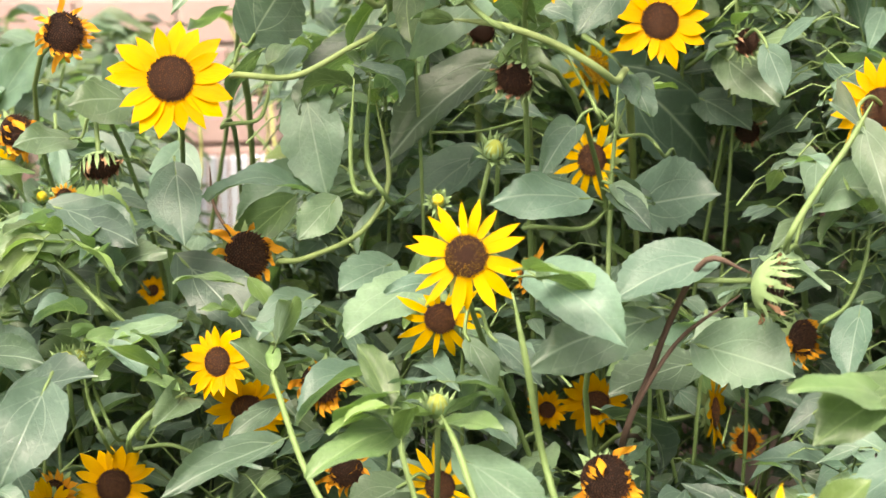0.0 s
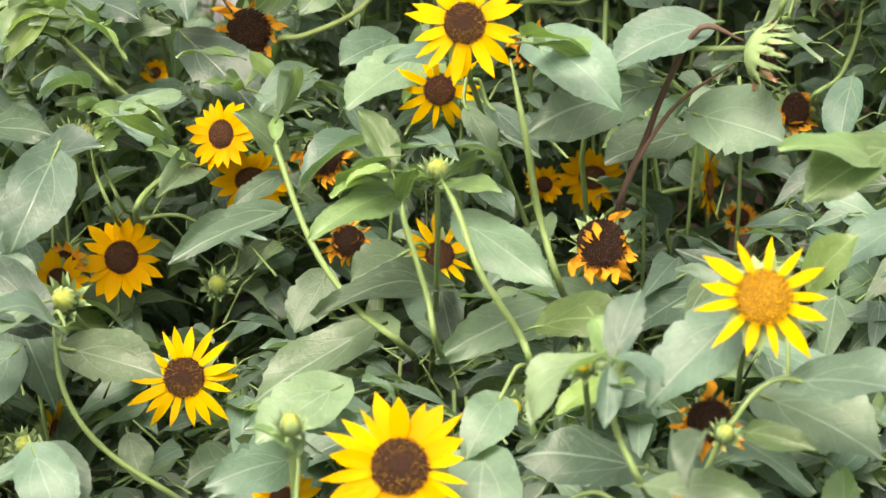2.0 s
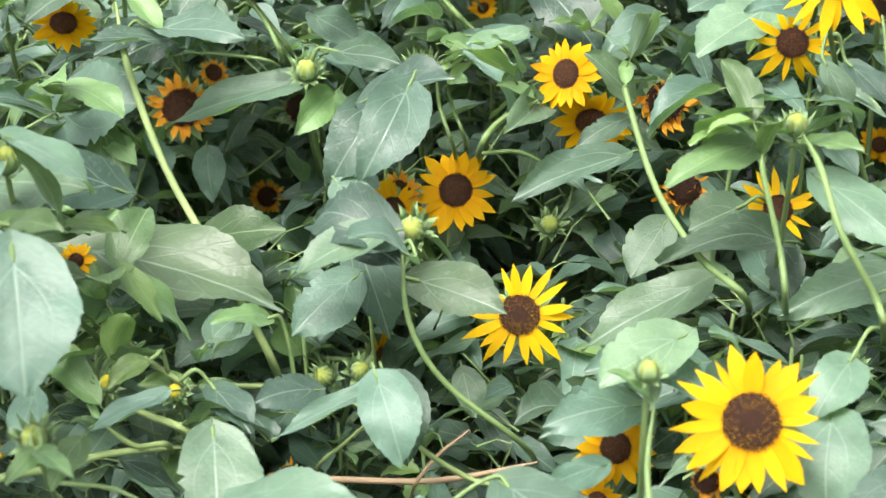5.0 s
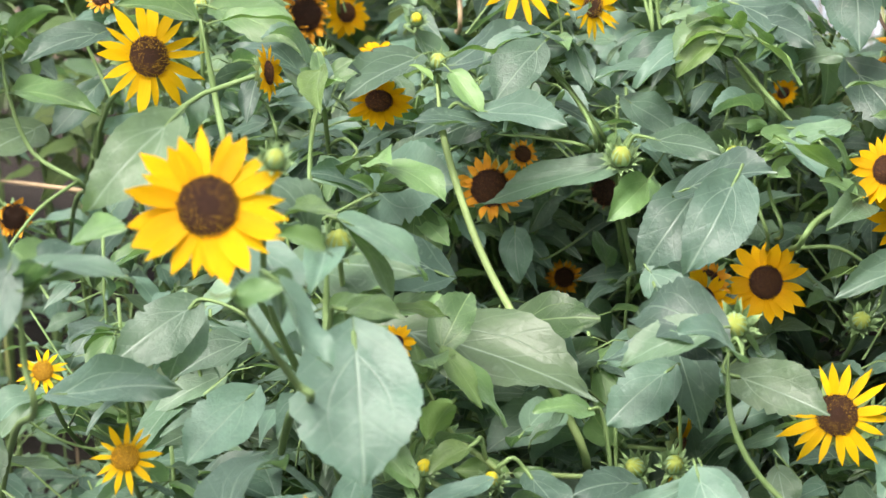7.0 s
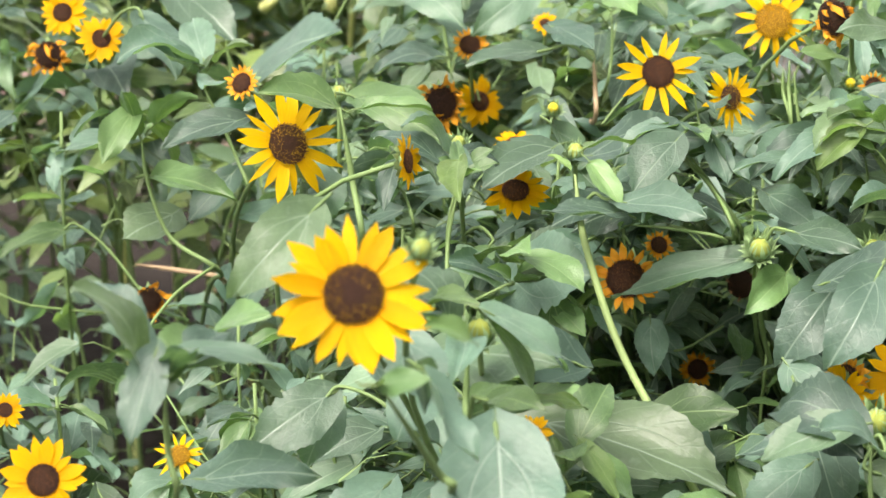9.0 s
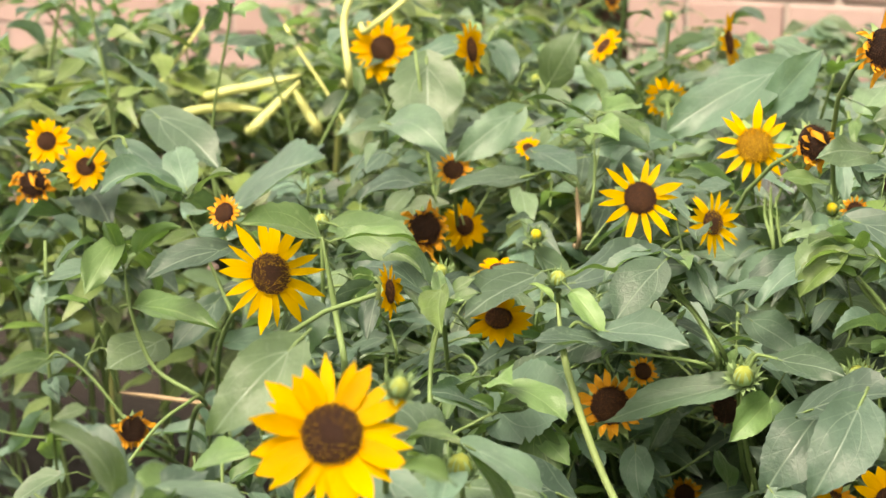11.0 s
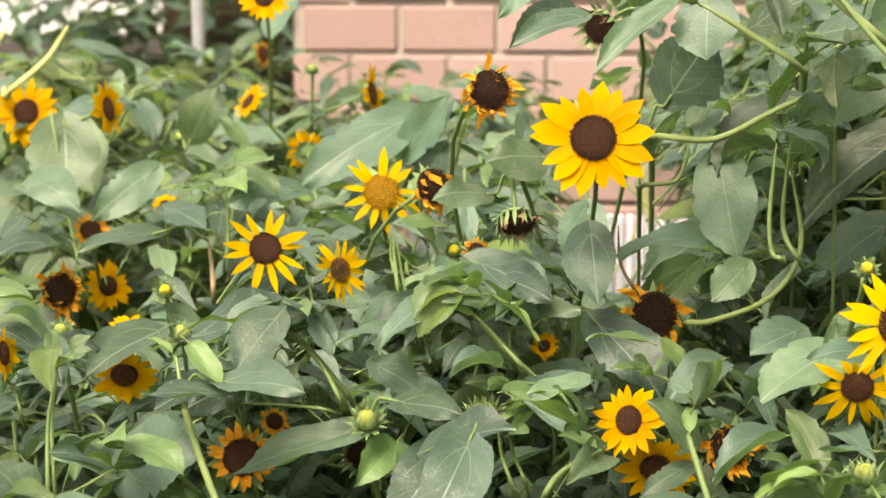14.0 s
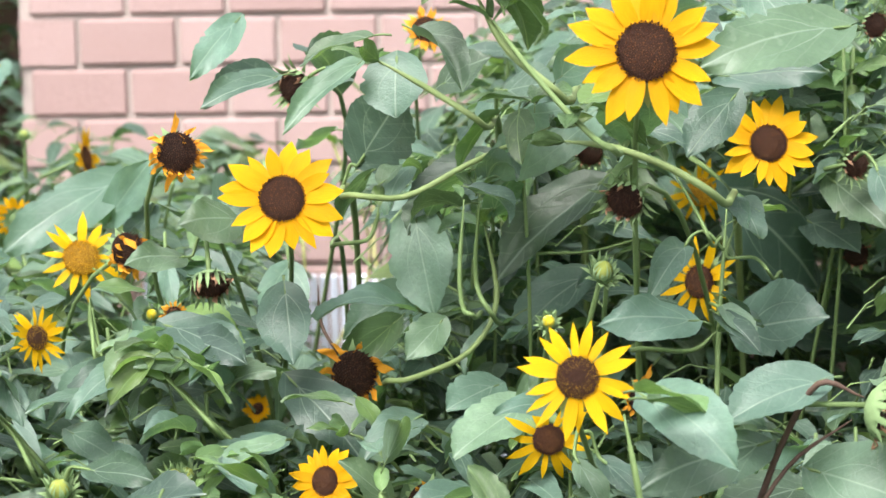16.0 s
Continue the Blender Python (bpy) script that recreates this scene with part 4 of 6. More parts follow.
sunflower("full", (-0.761, 2.904, 0.983), (-0.611, -0.492, 0.620), 0.060, seed=56)
sunflower("aged", (-0.829, 3.311, 1.010), (0.908, -0.404, 0.112), 0.047, seed=57)
sunflower("full", (-0.643, 2.715, 0.943), (-0.204, 0.920, 0.335), 0.060, seed=58)
sunflower("full", (-0.719, 2.157, 0.836), (0.075, -0.356, 0.931), 0.049, seed=59)
sunflower("full", (-0.682, 2.006, 0.821), (0.195, -0.874, -0.445), 0.070, seed=60)
sunflower("full", (-0.744, 1.847, 0.876), (0.986, -0.062, 0.156), 0.056, seed=61)
sunflower("aged", (-0.553, 2.076, 0.762), (0.471, -0.752, 0.460), 0.033, seed=62)
sunflower("full", (-0.763, 2.474, 0.911), (0.143, -0.663, 0.735), 0.033, seed=63)
sunflower("aged", (-0.845, 2.451, 0.884), (0.176, -0.810, 0.559), 0.046, seed=64)
sunflower("aged", (-0.962, 2.012, 0.904), (-0.221, -0.865, 0.450), 0.039, seed=65)
sunflower("full", (-1.301, 2.338, 0.908), (0.240, -0.908, 0.343), 0.059, seed=66)
sunflower("full", (-1.255, 2.343, 0.880), (0.415, -0.799, 0.436), 0.059, seed=67)
sunflower("withered", (-1.312, 2.322, 0.860), (0.250, -0.936, 0.248), 0.049, seed=68)
sunflower("withered", (-1.139, 2.197, 0.617), (0.438, -0.864, 0.247), 0.044, seed=69)
sunflower("full", (-0.905, 1.428, 0.702), (0.234, -0.891, 0.390), 0.066, seed=70)
sunflower("gold", (-0.896, 1.680, 0.638), (0.194, -0.765, 0.614), 0.046, seed=71)
sunflower("gold", (-0.757, 1.504, 0.641), (0.156, -0.752, 0.640), 0.057, seed=72)
sunflower("full", (-1.109, 1.780, 0.624), (0.505, -0.748, 0.432), 0.037, seed=73)
sunflower("full", (-0.678, 2.128, 0.676), (0.128, -0.986, -0.106), 0.023, seed=74)
sunflower("full", (-0.583, 1.671, 0.697), (0.094, -0.814, 0.573), 0.035, seed=75)
sunflower("full", (-0.549, 1.304, 0.690), (0.888, -0.294, 0.352), 0.045, seed=76)
sunflower("aged", (-0.530, 2.226, 0.593), (0.116, -0.947, 0.301), 0.042, seed=77)
sunflower("withered", (-0.409, 1.685, 0.508), (0.103, -0.868, 0.485), 0.036, seed=78)
sunflower("full", (-0.359, 1.954, 0.668), (-0.178, -0.980, 0.085), 0.063, seed=79)
sunflower("full", (-0.053, 1.319, 0.605), (0.023, -0.861, 0.508), 0.056, seed=80)
sunflower("full", (-0.036, 1.519, 0.570), (0.016, -0.997, -0.079), 0.038, seed=81)
sunflower("withered", (-0.066, 1.481, 0.616), (-0.181, -0.975, 0.127), 0.029, seed=82)
sunflower("withered", (0.235, 1.239, 0.661), (0.322, -0.811, 0.488), 0.040, seed=83)
sunflower("withered", (-0.280, 1.409, 0.575), (0.024, -0.804, 0.595), 0.040, seed=84)
sunflower("aged", (-0.134, 2.604, 1.171), (0.239, -0.870, 0.430), 0.059, seed=85)
sunflower("full", (-0.744, 2.939, 1.118), (0.105, -0.883, 0.457), 0.071, seed=86)
sunflower("bud", (-0.006, 1.712, 0.827), (0.012, -0.499, 0.867), 0.032, seed=87)
sunflower("bud", (-0.309, 1.687, 0.733), (0.002, -0.892, 0.452), 0.037, seed=88)
sunflower("bud", (-0.214, 1.967, 0.657), (0.105, -0.836, 0.538), 0.031, seed=89)
sunflower("opening", (0.093, 1.440, 0.754), (-0.095, -0.835, 0.542), 0.027, seed=90)
sunflower("opening", (0.051, 1.685, 0.632), (0.002, -0.892, 0.452), 0.029, seed=91)
sunflower("bud", (-0.111, 1.416, 0.724), (0.031, -0.402, 0.915), 0.026, seed=92)
sunflower("bud", (-0.889, 2.096, 0.885), (0.057, -0.295, 0.954), 0.027, seed=93)
sunflower("bud", (-0.390, 1.747, 0.579), (-0.220, -0.802, 0.556), 0.030, seed=94)
sunflower("bud", (-0.352, 1.700, 0.604), (0.271, -0.705, 0.655), 0.028, seed=95)
sunflower("opening", (-0.487, 1.604, 0.613), (0.074, -0.748, 0.659), 0.024, seed=96)
sunflower("bud", (-0.581, 1.310, 0.940), (0.359, -0.620, 0.698), 0.023, seed=97)
sunflower("spent", (0.265, 1.781, 0.903), (0.954, -0.190, -0.230), 0.071, seed=98)
sunflower("spent", (-0.477, 2.128, 0.716), (0.250, -0.936, 0.248), 0.044, seed=99)
sunflower("bud", (-0.448, 1.999, 0.786), (0.147, -0.609, 0.779), 0.031, seed=100)
sunflower("bud", (-0.629, 2.025, 0.859), (0.121, -0.563, 0.818), 0.029, seed=101)
sunflower("opening", (-0.684, 2.171, 0.870), (0.176, -0.810, 0.559), 0.023, seed=102)
sunflower("bud", (-0.726, 1.955, 0.874), (0.143, -0.663, 0.735), 0.024, seed=104)
sunflower("bud", (0.193, 1.442, 0.700), (0.223, -0.630, 0.744), 0.023, seed=105)
sunflower("bud", (-0.453, 2.028, 0.782), (0.037, -0.702, 0.711), 0.028, seed=106)
sunflower("bud", (-0.339, 2.034, 0.789), (0.037, -0.702, 0.711), 0.030, seed=107)
sunflower("bud", (0.054, 2.076, 0.966), (0.040, -0.847, 0.530), 0.025, seed=108)
sunflower("opening", (-0.386, 2.153, 0.920), (0.040, -0.899, 0.437), 0.022, seed=109)
sunflower("bud", (-0.828, 2.797, 0.948), (0.084, -0.682, 0.727), 0.023, seed=110)
sunflower("bud", (-0.679, 2.930, 1.024), (0.121, -0.563, 0.818), 0.023, seed=111)
sunflower("bud", (-0.535, 1.380, 0.663), (0.1, -0.7, 0.7), 0.034, seed=112)
sunflower("opening", (-0.541, 1.600, 0.619), (0.2, -0.7, 0.7), 0.024, seed=113)
sunflower("bud", (-0.601, 1.550, 0.815), (0.1, -0.5, 0.8), 0.036, seed=114)
sunflower("bud", (-0.440, 1.950, 0.799), (0.1, -0.6, 0.7), 0.034, seed=115)
sunflower("bud", (-0.341, 1.980, 0.801), (0.1, -0.6, 0.7), 0.030, seed=116)
sunflower("bud", (0.047, 1.980, 0.987), (0.2, -0.6, 0.7), 0.032, seed=117)


def loose_stem(points, radius, mat, label):
    """A stem of the bed that shows bare; it grows from the soil below its lower end."""
    pts = [Vector(p) for p in points]
    low = min((pts[0], pts[-1]), key=lambda p: p.z)
    if low is pts[-1]:
        pts.reverse()
    away = pts[0] - PATH_SIDE
    away = Vector((away.x, away.y, away.z)).normalized()
    deep = pts[0] + away * 0.34 + Vector((0, 0, -0.03))
    root = Vector((pts[0].x + away.x * 0.60, pts[0].y + away.y * 0.60, 0))
    line = spline([root, Vector((root.x, root.y - 0.03, max(0.05, deep.z * 0.55))), deep] + pts, 5)
    ob = plant(root, line, label, "plant", "bare stalks in the bed", radius * 0.9, mat, "stalk_plant", 12, 0 if mat is STEM_DARK else 420)
    if mat in (STEM, STEM_LIGHT):
        # a tuft of young leaves closes the tip
        r = random.Random(len(STEMS) + 70)
        d = (line[-1] - line[-2]).normalized()
        for k in range(4):
            w = 1.6 * k + r.uniform(0, 0.6)
            out = Vector((math.cos(w), math.sin(w), 0.0))
            way = d * r.uniform(0.3, 1.0) + out
            if blocked(line[-1] + way.normalized() * 0.022, 0.004):
                continue
            leaf_at(ob, line[-1] + way.normalized() * 0.006, way, d * 0.9 - out * 0.3 + Vector((0, -0.4, 0.2)), r.uniform(0.020, 0.038), YOUNG, r.random(), r.uniform(0.7, 1.0))
        stalk_leaves(ob, line, random.Random(len(STEMS)), 0.94, 1.0, 6, 0.054, YOUNG if len(STEMS) % 2 else LEAVES, True)
    HEADS.extend((p, 0.025 if mat is STEM_PALE else 0.007) for p in spline(pts, 3))
    return ob


loose_stem([(-0.431, 1.740, 0.585), (-0.490, 1.793, 0.660), (-0.547, 1.843, 0.728), (-0.588, 1.879, 0.809), (-0.604, 1.903, 0.864)], 0.0047, STEM_LIGHT, "thick pale green sunflower stem with side shoots")
loose_stem([(-0.206, 1.677, 0.547), (-0.273, 1.630, 0.623), (-0.302, 1.623, 0.676), (-0.309, 1.630, 0.734)], 0.0032, STEM, "bare green sunflower stem in the bed")
loose_stem([(-0.429, 1.717, 0.495), (-0.383, 1.718, 0.496), (-0.287, 1.703, 0.507), (-0.201, 1.675, 0.541)], 0.0038, STEM_PINK, "pinkish fallen sunflower stem lying through the leaves")
loose_stem([(0.148, 1.828, 0.756), (0.171, 1.821, 0.822), (0.188, 1.811, 0.872), (0.212, 1.781, 0.925), (0.248, 1.778, 0.914)], 0.0036, STEM_DARK, "dark brown drying sunflower stem")
loose_stem([(0.153, 1.831, 0.770), (0.191, 1.816, 0.847), (0.244, 1.814, 0.888)], 0.0026, STEM_DARK, "dark brown drying sunflower stem")
loose_stem([(-0.161, 2.154, 0.850), (-0.132, 2.125, 0.861), (-0.077, 2.110, 0.889), (-0.050, 2.120, 0.936), (-0.061, 2.135, 1.010)], 0.0036, STEM_LIGHT, "bare light green sunflower stem in the bed")
loose_stem([(-0.189, 2.051, 1.047), (-0.132, 2.041, 1.047), (-0.070, 2.037, 1.078), (0.002, 2.003, 1.113)], 0.0038, STEM_LIGHT, "bare light green sunflower stem in the bed")
loose_stem([(-0.038, 1.704, 0.682), (-0.075, 1.732, 0.705), (-0.115, 1.804, 0.742), (-0.144, 1.863, 0.805), (-0.146, 1.866, 0.817)], 0.0038, STEM, "bare green sunflower stem in the bed")
loose_stem([(-0.009, 1.647, 0.698), (-0.016, 1.638, 0.744), (-0.032, 1.644, 0.802), (-0.034, 1.649, 0.819)], 0.0032, STEM, "bare green sunflower stem in the bed")
loose_stem([(0.064, 1.604, 0.696), (0.055, 1.592, 0.725), (0.025, 1.586, 0.778), (0.009, 1.617, 0.818), (-0.003, 1.672, 0.830)], 0.0036, STEM, "bare green sunflower stem in the bed")
loose_stem([(0.094, 1.715, 0.721), (0.076, 1.712, 0.785), (0.064, 1.691, 0.860), (0.053, 1.697, 0.920)], 0.0038, STEM, "bare green sunflower stem in the bed")
loose_stem([(0.135, 1.409, 0.669), (0.115, 1.403, 0.714), (0.107, 1.404, 0.750)], 0.0032, STEM, "bare green sunflower stem in the bed")
loose_stem([(-0.095, 1.366, 0.591), (-0.108, 1.397, 0.651), (-0.106, 1.414, 0.699)], 0.0031, STEM, "bare green sunflower stem in the bed")
loose_stem([(-0.560, 1.325, 0.773), (-0.563, 1.298, 0.794), (-0.575, 1.200, 0.882)], 0.0036, STEM, "bare green sunflower stem in the bed")
loose_stem([(-0.809, 1.922, 0.777), (-0.821, 1.932, 0.829), (-0.834, 1.928, 0.904)], 0.0043, STEM, "bare green sunflower stem in the bed")
loose_stem([(-0.754, 1.319, 0.745), (-0.755, 1.308, 0.782), (-0.751, 1.291, 0.838)], 0.0032, STEM, "bare green sunflower stem in the bed")
loose_stem([(-0.471, 1.613, 0.571), (-0.518, 1.615, 0.590), (-0.559, 1.617, 0.611)], 0.0043, STEM_LIGHT, "bare light green sunflower stem in the bed")
loose_stem([(-0.384, 1.673, 0.595), (-0.432, 1.650, 0.604), (-0.478, 1.626, 0.611)], 0.0030, STEM_LIGHT, "bare light green sunflower stem in the bed")
loose_stem([(-0.482, 1.624, 0.608), (-0.525, 1.629, 0.638), (-0.546, 1.620, 0.683)], 0.0031, STEM_LIGHT, "bare light green sunflower stem in the bed")
loose_stem([(-0.635, 1.565, 0.540), (-0.578, 1.576, 0.554), (-0.534, 1.584, 0.566), (-0.471, 1.611, 0.565)], 0.0043, STEM_LIGHT, "bare light green sunflower stem in the bed")
loose_stem([(-1.374, 3.060, 0.865), (-1.311, 3.077, 0.881), (-1.247, 3.094, 0.898)], 0.0093, STEM_PALE, "thick pale yellow drying stalk")
loose_stem([(-1.421, 3.044, 0.835), (-1.357, 3.060, 0.849), (-1.297, 3.073, 0.846)], 0.0093, STEM_PALE, "thick pale yellow drying stalk")
loose_stem([(-1.294, 3.018, 0.824), (-1.268, 3.029, 0.854), (-1.231, 3.045, 0.896)], 0.0102, STEM_PALE, "thick pale yellow drying stalk")
loose_stem([(-1.209, 3.067, 0.820), (-1.226, 3.068, 0.846), (-1.251, 3.069, 0.884)], 0.0093, STEM_PALE, "thick pale yellow drying stalk")
loose_stem([(-1.057, 2.727, 0.939), (-1.069, 2.738, 1.014), (-1.059, 2.749, 1.057), (-1.037, 2.761, 1.094)], 0.0059, STEM_PALE, "pale yellow climbing stalk")
loose_stem([(-1.054, 2.791, 1.001), (-1.006, 2.810, 1.045), (-0.979, 2.824, 1.089)], 0.0051, STEM_PALE, "pale yellow climbing stalk")
loose_stem([(0.014, 1.928, 1.142), (-0.034, 1.923, 1.186), (-0.062, 1.929, 1.234)], 0.0049, STEM_LIGHT, "bare light green sunflower stem in the bed")
loose_stem([(-0.055, 1.962, 1.117), (-0.098, 1.955, 1.148), (-0.146, 1.947, 1.177)], 0.0038, STEM_LIGHT, "bare light green sunflower stem in the bed")
loose_stem([(0.147, 1.910, 1.055), (0.103, 1.893, 1.086), (0.053, 1.894, 1.105), (0.013, 1.913, 1.109)], 0.0044, STEM_LIGHT, "bare light green sunflower stem in the bed")
loose_stem([(-0.049, 2.085, 0.922), (-0.068, 2.070, 0.963), (-0.063, 2.043, 1.048)], 0.0032, STEM, "bare green sunflower stem in the bed")
loose_stem([(0.155, 2.064, 0.813), (0.158, 2.084, 0.912), (0.169, 2.120, 1.035)], 0.0034, STEM, "bare green sunflower stem in the bed")
loose_stem([(0.077, 2.061, 0.899), (0.130, 2.061, 0.898), (0.154, 2.065, 0.915)], 0.0031, STEM, "bare green sunflower stem in the bed")
loose_stem([(-0.541, 1.580, 0.593), (-0.517, 1.590, 0.571), (-0.491, 1.600, 0.568)], 0.0032, STEM_LIGHT, "bare light green sunflower stem in the bed")
loose_stem([(-0.214, 1.660, 0.520), (-0.251, 1.655, 0.530), (-0.288, 1.650, 0.553), (-0.324, 1.645, 0.582), (-0.361, 1.640, 0.604)], 0.0030, STEM_LIGHT, "bare light green sunflower stem in the bed")
loose_stem([(-0.382, 1.660, 0.530), (-0.359, 1.660, 0.554), (-0.336, 1.660, 0.578)], 0.0022, STEM_LIGHT, "bare light green sunflower stem in the bed")
loose_stem([(-0.307, 1.700, 0.497), (-0.288, 1.700, 0.529), (-0.260, 1.700, 0.556)], 0.0020, STEM_PINK, "thin pinkish stem low between the leaves")
loose_stem([(0.056, 1.860, 1.103), (0.037, 1.875, 1.115), (0.005, 1.890, 1.147), (-0.023, 1.905, 1.180), (-0.047, 1.920, 1.212)], 0.0034, STEM, "bare green sunflower stem in the bed")
loose_stem([(-0.200, 2.050, 1.000), (-0.168, 2.050, 1.006), (-0.158, 2.050, 1.024), (-0.156, 2.050, 1.037)], 0.0026, STEM, "bare green sunflower stem in the bed")
loose_stem([(0.145, 2.000, 1.005), (0.132, 1.990, 1.033), (0.106, 1.980, 1.080)], 0.0023, STEM, "bare green sunflower stem in the bed")
loose_stem([(0.204, 2.050, 0.967), (0.188, 2.050, 0.986), (0.162, 2.050, 0.988), (0.172, 2.050, 1.020)], 0.0021, STEM, "bare green sunflower stem in the bed")
loose_stem([(-0.640, 1.930, 0.722), (-0.616, 1.905, 0.682), (-0.606, 1.880, 0.652)], 0.0024, STEM, "bare green sunflower stem in the bed")
loose_stem([(-0.598, 1.980, 0.701), (-0.604, 1.950, 0.670), (-0.608, 1.920, 0.640)], 0.0022, STEM, "bare green sunflower stem in the bed")
loose_stem([(-0.700, 1.820, 0.741), (-0.698, 1.820, 0.814), (-0.688, 1.820, 0.871)], 0.0026, STEM, "bare green sunflower stem in the bed")
loose_stem([(-0.597, 1.500, 0.741), (-0.597, 1.500, 0.777), (-0.596, 1.500, 0.816)], 0.0036, STEM, "bare green sunflower stem in the bed")
loose_stem([(-0.528, 2.020, 0.863), (-0.492, 2.000, 0.838), (-0.468, 1.980, 0.801)], 0.0026, STEM, "bare green sunflower stem in the bed")
loose_stem([(-0.320, 2.100, 0.813), (-0.338, 2.090, 0.847), (-0.363, 2.080, 0.875)], 0.0024, STEM, "bare green sunflower stem in the bed")
loose_stem([(-1.200, 2.300, 0.627), (-1.144, 2.300, 0.625), (-1.089, 2.300, 0.619)], 0.0036, STEM_PINK, "pinkish sunflower stem at the edge of the bed")
loose_stem([(-0.666, 2.300, 0.836), (-0.667, 2.300, 0.873), (-0.670, 2.300, 0.900)], 0.0034, STEM_PINK, "short pinkish dry stalk among the leaves")
loose_stem([(-0.300, 2.000, 0.833), (-0.322, 1.990, 0.864), (-0.345, 1.980, 0.892)], 0.0028, STEM, "bare green sunflower stem in the bed")
loose_stem([(-0.469, 2.050, 0.785), (-0.492, 2.025, 0.829), (-0.516, 2.000, 0.869)], 0.0030, STEM, "bare green sunflower stem in the bed")
loose_stem([(-0.270, 1.850, 0.757), (-0.254, 1.850, 0.783), (-0.220, 1.850, 0.804)], 0.0034, STEM, "bare green sunflower stem in the bed")
loose_stem([(-0.076, 2.000, 1.049), (-0.081, 2.000, 0.983), (-0.078, 2.000, 0.950), (-0.068, 2.000, 0.942)], 0.0028, STEM, "bare green sunflower stem in the bed")
loose_stem([(-0.441, 2.150, 0.866), (-0.445, 2.150, 0.911), (-0.446, 2.150, 0.939)], 0.0026, STEM, "bare green sunflower stem in the bed")
loose_stem([(0.282, 1.820, 0.925), (0.311, 1.833, 0.974), (0.336, 1.847, 1.005), (0.359, 1.860, 1.040)], 0.0036, STEM, "bare green sunflower stem in the bed")
loose_stem([(0.342, 2.000, 0.814), (0.368, 2.007, 0.833), (0.384, 2.013, 0.869), (0.390, 2.020, 0.904)], 0.0028, STEM, "bare green sunflower stem in the bed")
loose_stem([(-1.004, 2.150, 0.757), (-1.019, 2.150, 0.799), (-1.062, 2.150, 0.884)], 0.0028, STEM, "bare green sunflower stem in the bed")
loose_stem([(-0.998, 2.050, 0.699), (-1.052, 2.050, 0.730), (-1.077, 2.050, 0.787), (-1.084, 2.050, 0.834)], 0.0030, STEM, "bare green sunflower stem in the bed")
loose_stem([(-0.719, 1.900, 0.722), (-0.717, 1.890, 0.805), (-0.705, 1.880, 0.861)], 0.0026, STEM, "bare green sunflower stem in the bed")
loose_stem([(-0.686, 1.800, 0.754), (-0.656, 1.800, 0.774), (-0.633, 1.800, 0.788)], 0.0020, STEM, "bare green sunflower stem in the bed")
loose_stem([(-0.477, 2.000, 0.790), (-0.521, 1.990, 0.800), (-0.567, 1.980, 0.803)], 0.0022, STEM, "bare green sunflower stem in the bed")
loose_stem([(-0.473, 2.050, 0.777), (-0.495, 2.025, 0.831), (-0.522, 2.000, 0.870)], 0.0028, STEM, "bare green sunflower stem in the bed")
loose_stem([(-0.446, 2.200, 0.862), (-0.456, 2.200, 0.899), (-0.457, 2.200, 0.922)], 0.0024, STEM, "bare green sunflower stem in the bed")
loose_stem([(-0.304, 2.080, 0.812), (-0.336, 2.065, 0.849), (-0.360, 2.050, 0.883)], 0.0026, STEM, "bare green sunflower stem in the bed")
loose_stem([(-0.368, 2.120, 0.773), (-0.358, 2.110, 0.821), (-0.364, 2.100, 0.862)], 0.0022, STEM, "bare green sunflower stem in the bed")
loose_stem([(-0.302, 1.950, 0.726), (-0.315, 1.940, 0.769), (-0.318, 1.930, 0.803)], 0.0024, STEM, "bare green sunflower stem in the bed")
loose_stem([(-0.781, 2.000, 0.773), (-0.789, 2.000, 0.806), (-0.798, 2.000, 0.817)], 0.0020, STEM, "bare green sunflower stem in the bed")
loose_stem([(-0.666, 2.350, 0.860), (-0.660, 2.350, 0.898), (-0.662, 2.350, 0.948)], 0.0024, STEM, "bare green sunflower stem in the bed")
loose_stem([(-0.260, 2.030, 0.791), (-0.300, 2.015, 0.834), (-0.343, 2.000, 0.882)], 0.0026, STEM, "bare green sunflower stem in the bed")
loose_stem([(-0.401, 2.120, 0.811), (-0.428, 2.120, 0.879), (-0.438, 2.120, 0.934)], 0.0024, STEM, "bare green sunflower stem in the bed")
loose_stem([(-0.266, 1.880, 0.758), (-0.246, 1.880, 0.783), (-0.217, 1.880, 0.799)], 0.0030, STEM, "bare green sunflower stem in the bed")
loose_stem([(-0.245, 1.980, 0.783), (-0.270, 1.970, 0.827), (-0.310, 1.960, 0.834)], 0.0020, STEM, "bare green sunflower stem in the bed")
loose_stem([(-0.207, 2.200, 0.866), (-0.225, 2.200, 0.900), (-0.228, 2.200, 0.940)], 0.0024, STEM_DARK, "thin dark stem in front of the wall")
loose_stem([(-0.138, 2.000, 0.801), (-0.164, 2.000, 0.827), (-0.184, 2.000, 0.837)], 0.0022, STEM, "bare green sunflower stem in the bed")
loose_stem([(-0.288, 1.900, 0.751), (-0.299, 1.890, 0.785), (-0.303, 1.880, 0.807)], 0.0022, STEM, "bare green sunflower stem in the bed")
leaf_to((-0.562, 2.000, 0.816), (-0.615, 1.950, 0.798), (0.103, -0.655, 0.749), wide=0.89, pick=4)
leaf_to((-0.605, 1.950, 0.788), (-0.645, 1.900, 0.761), (0.182, -0.637, 0.749), wide=1.08, pick=3)
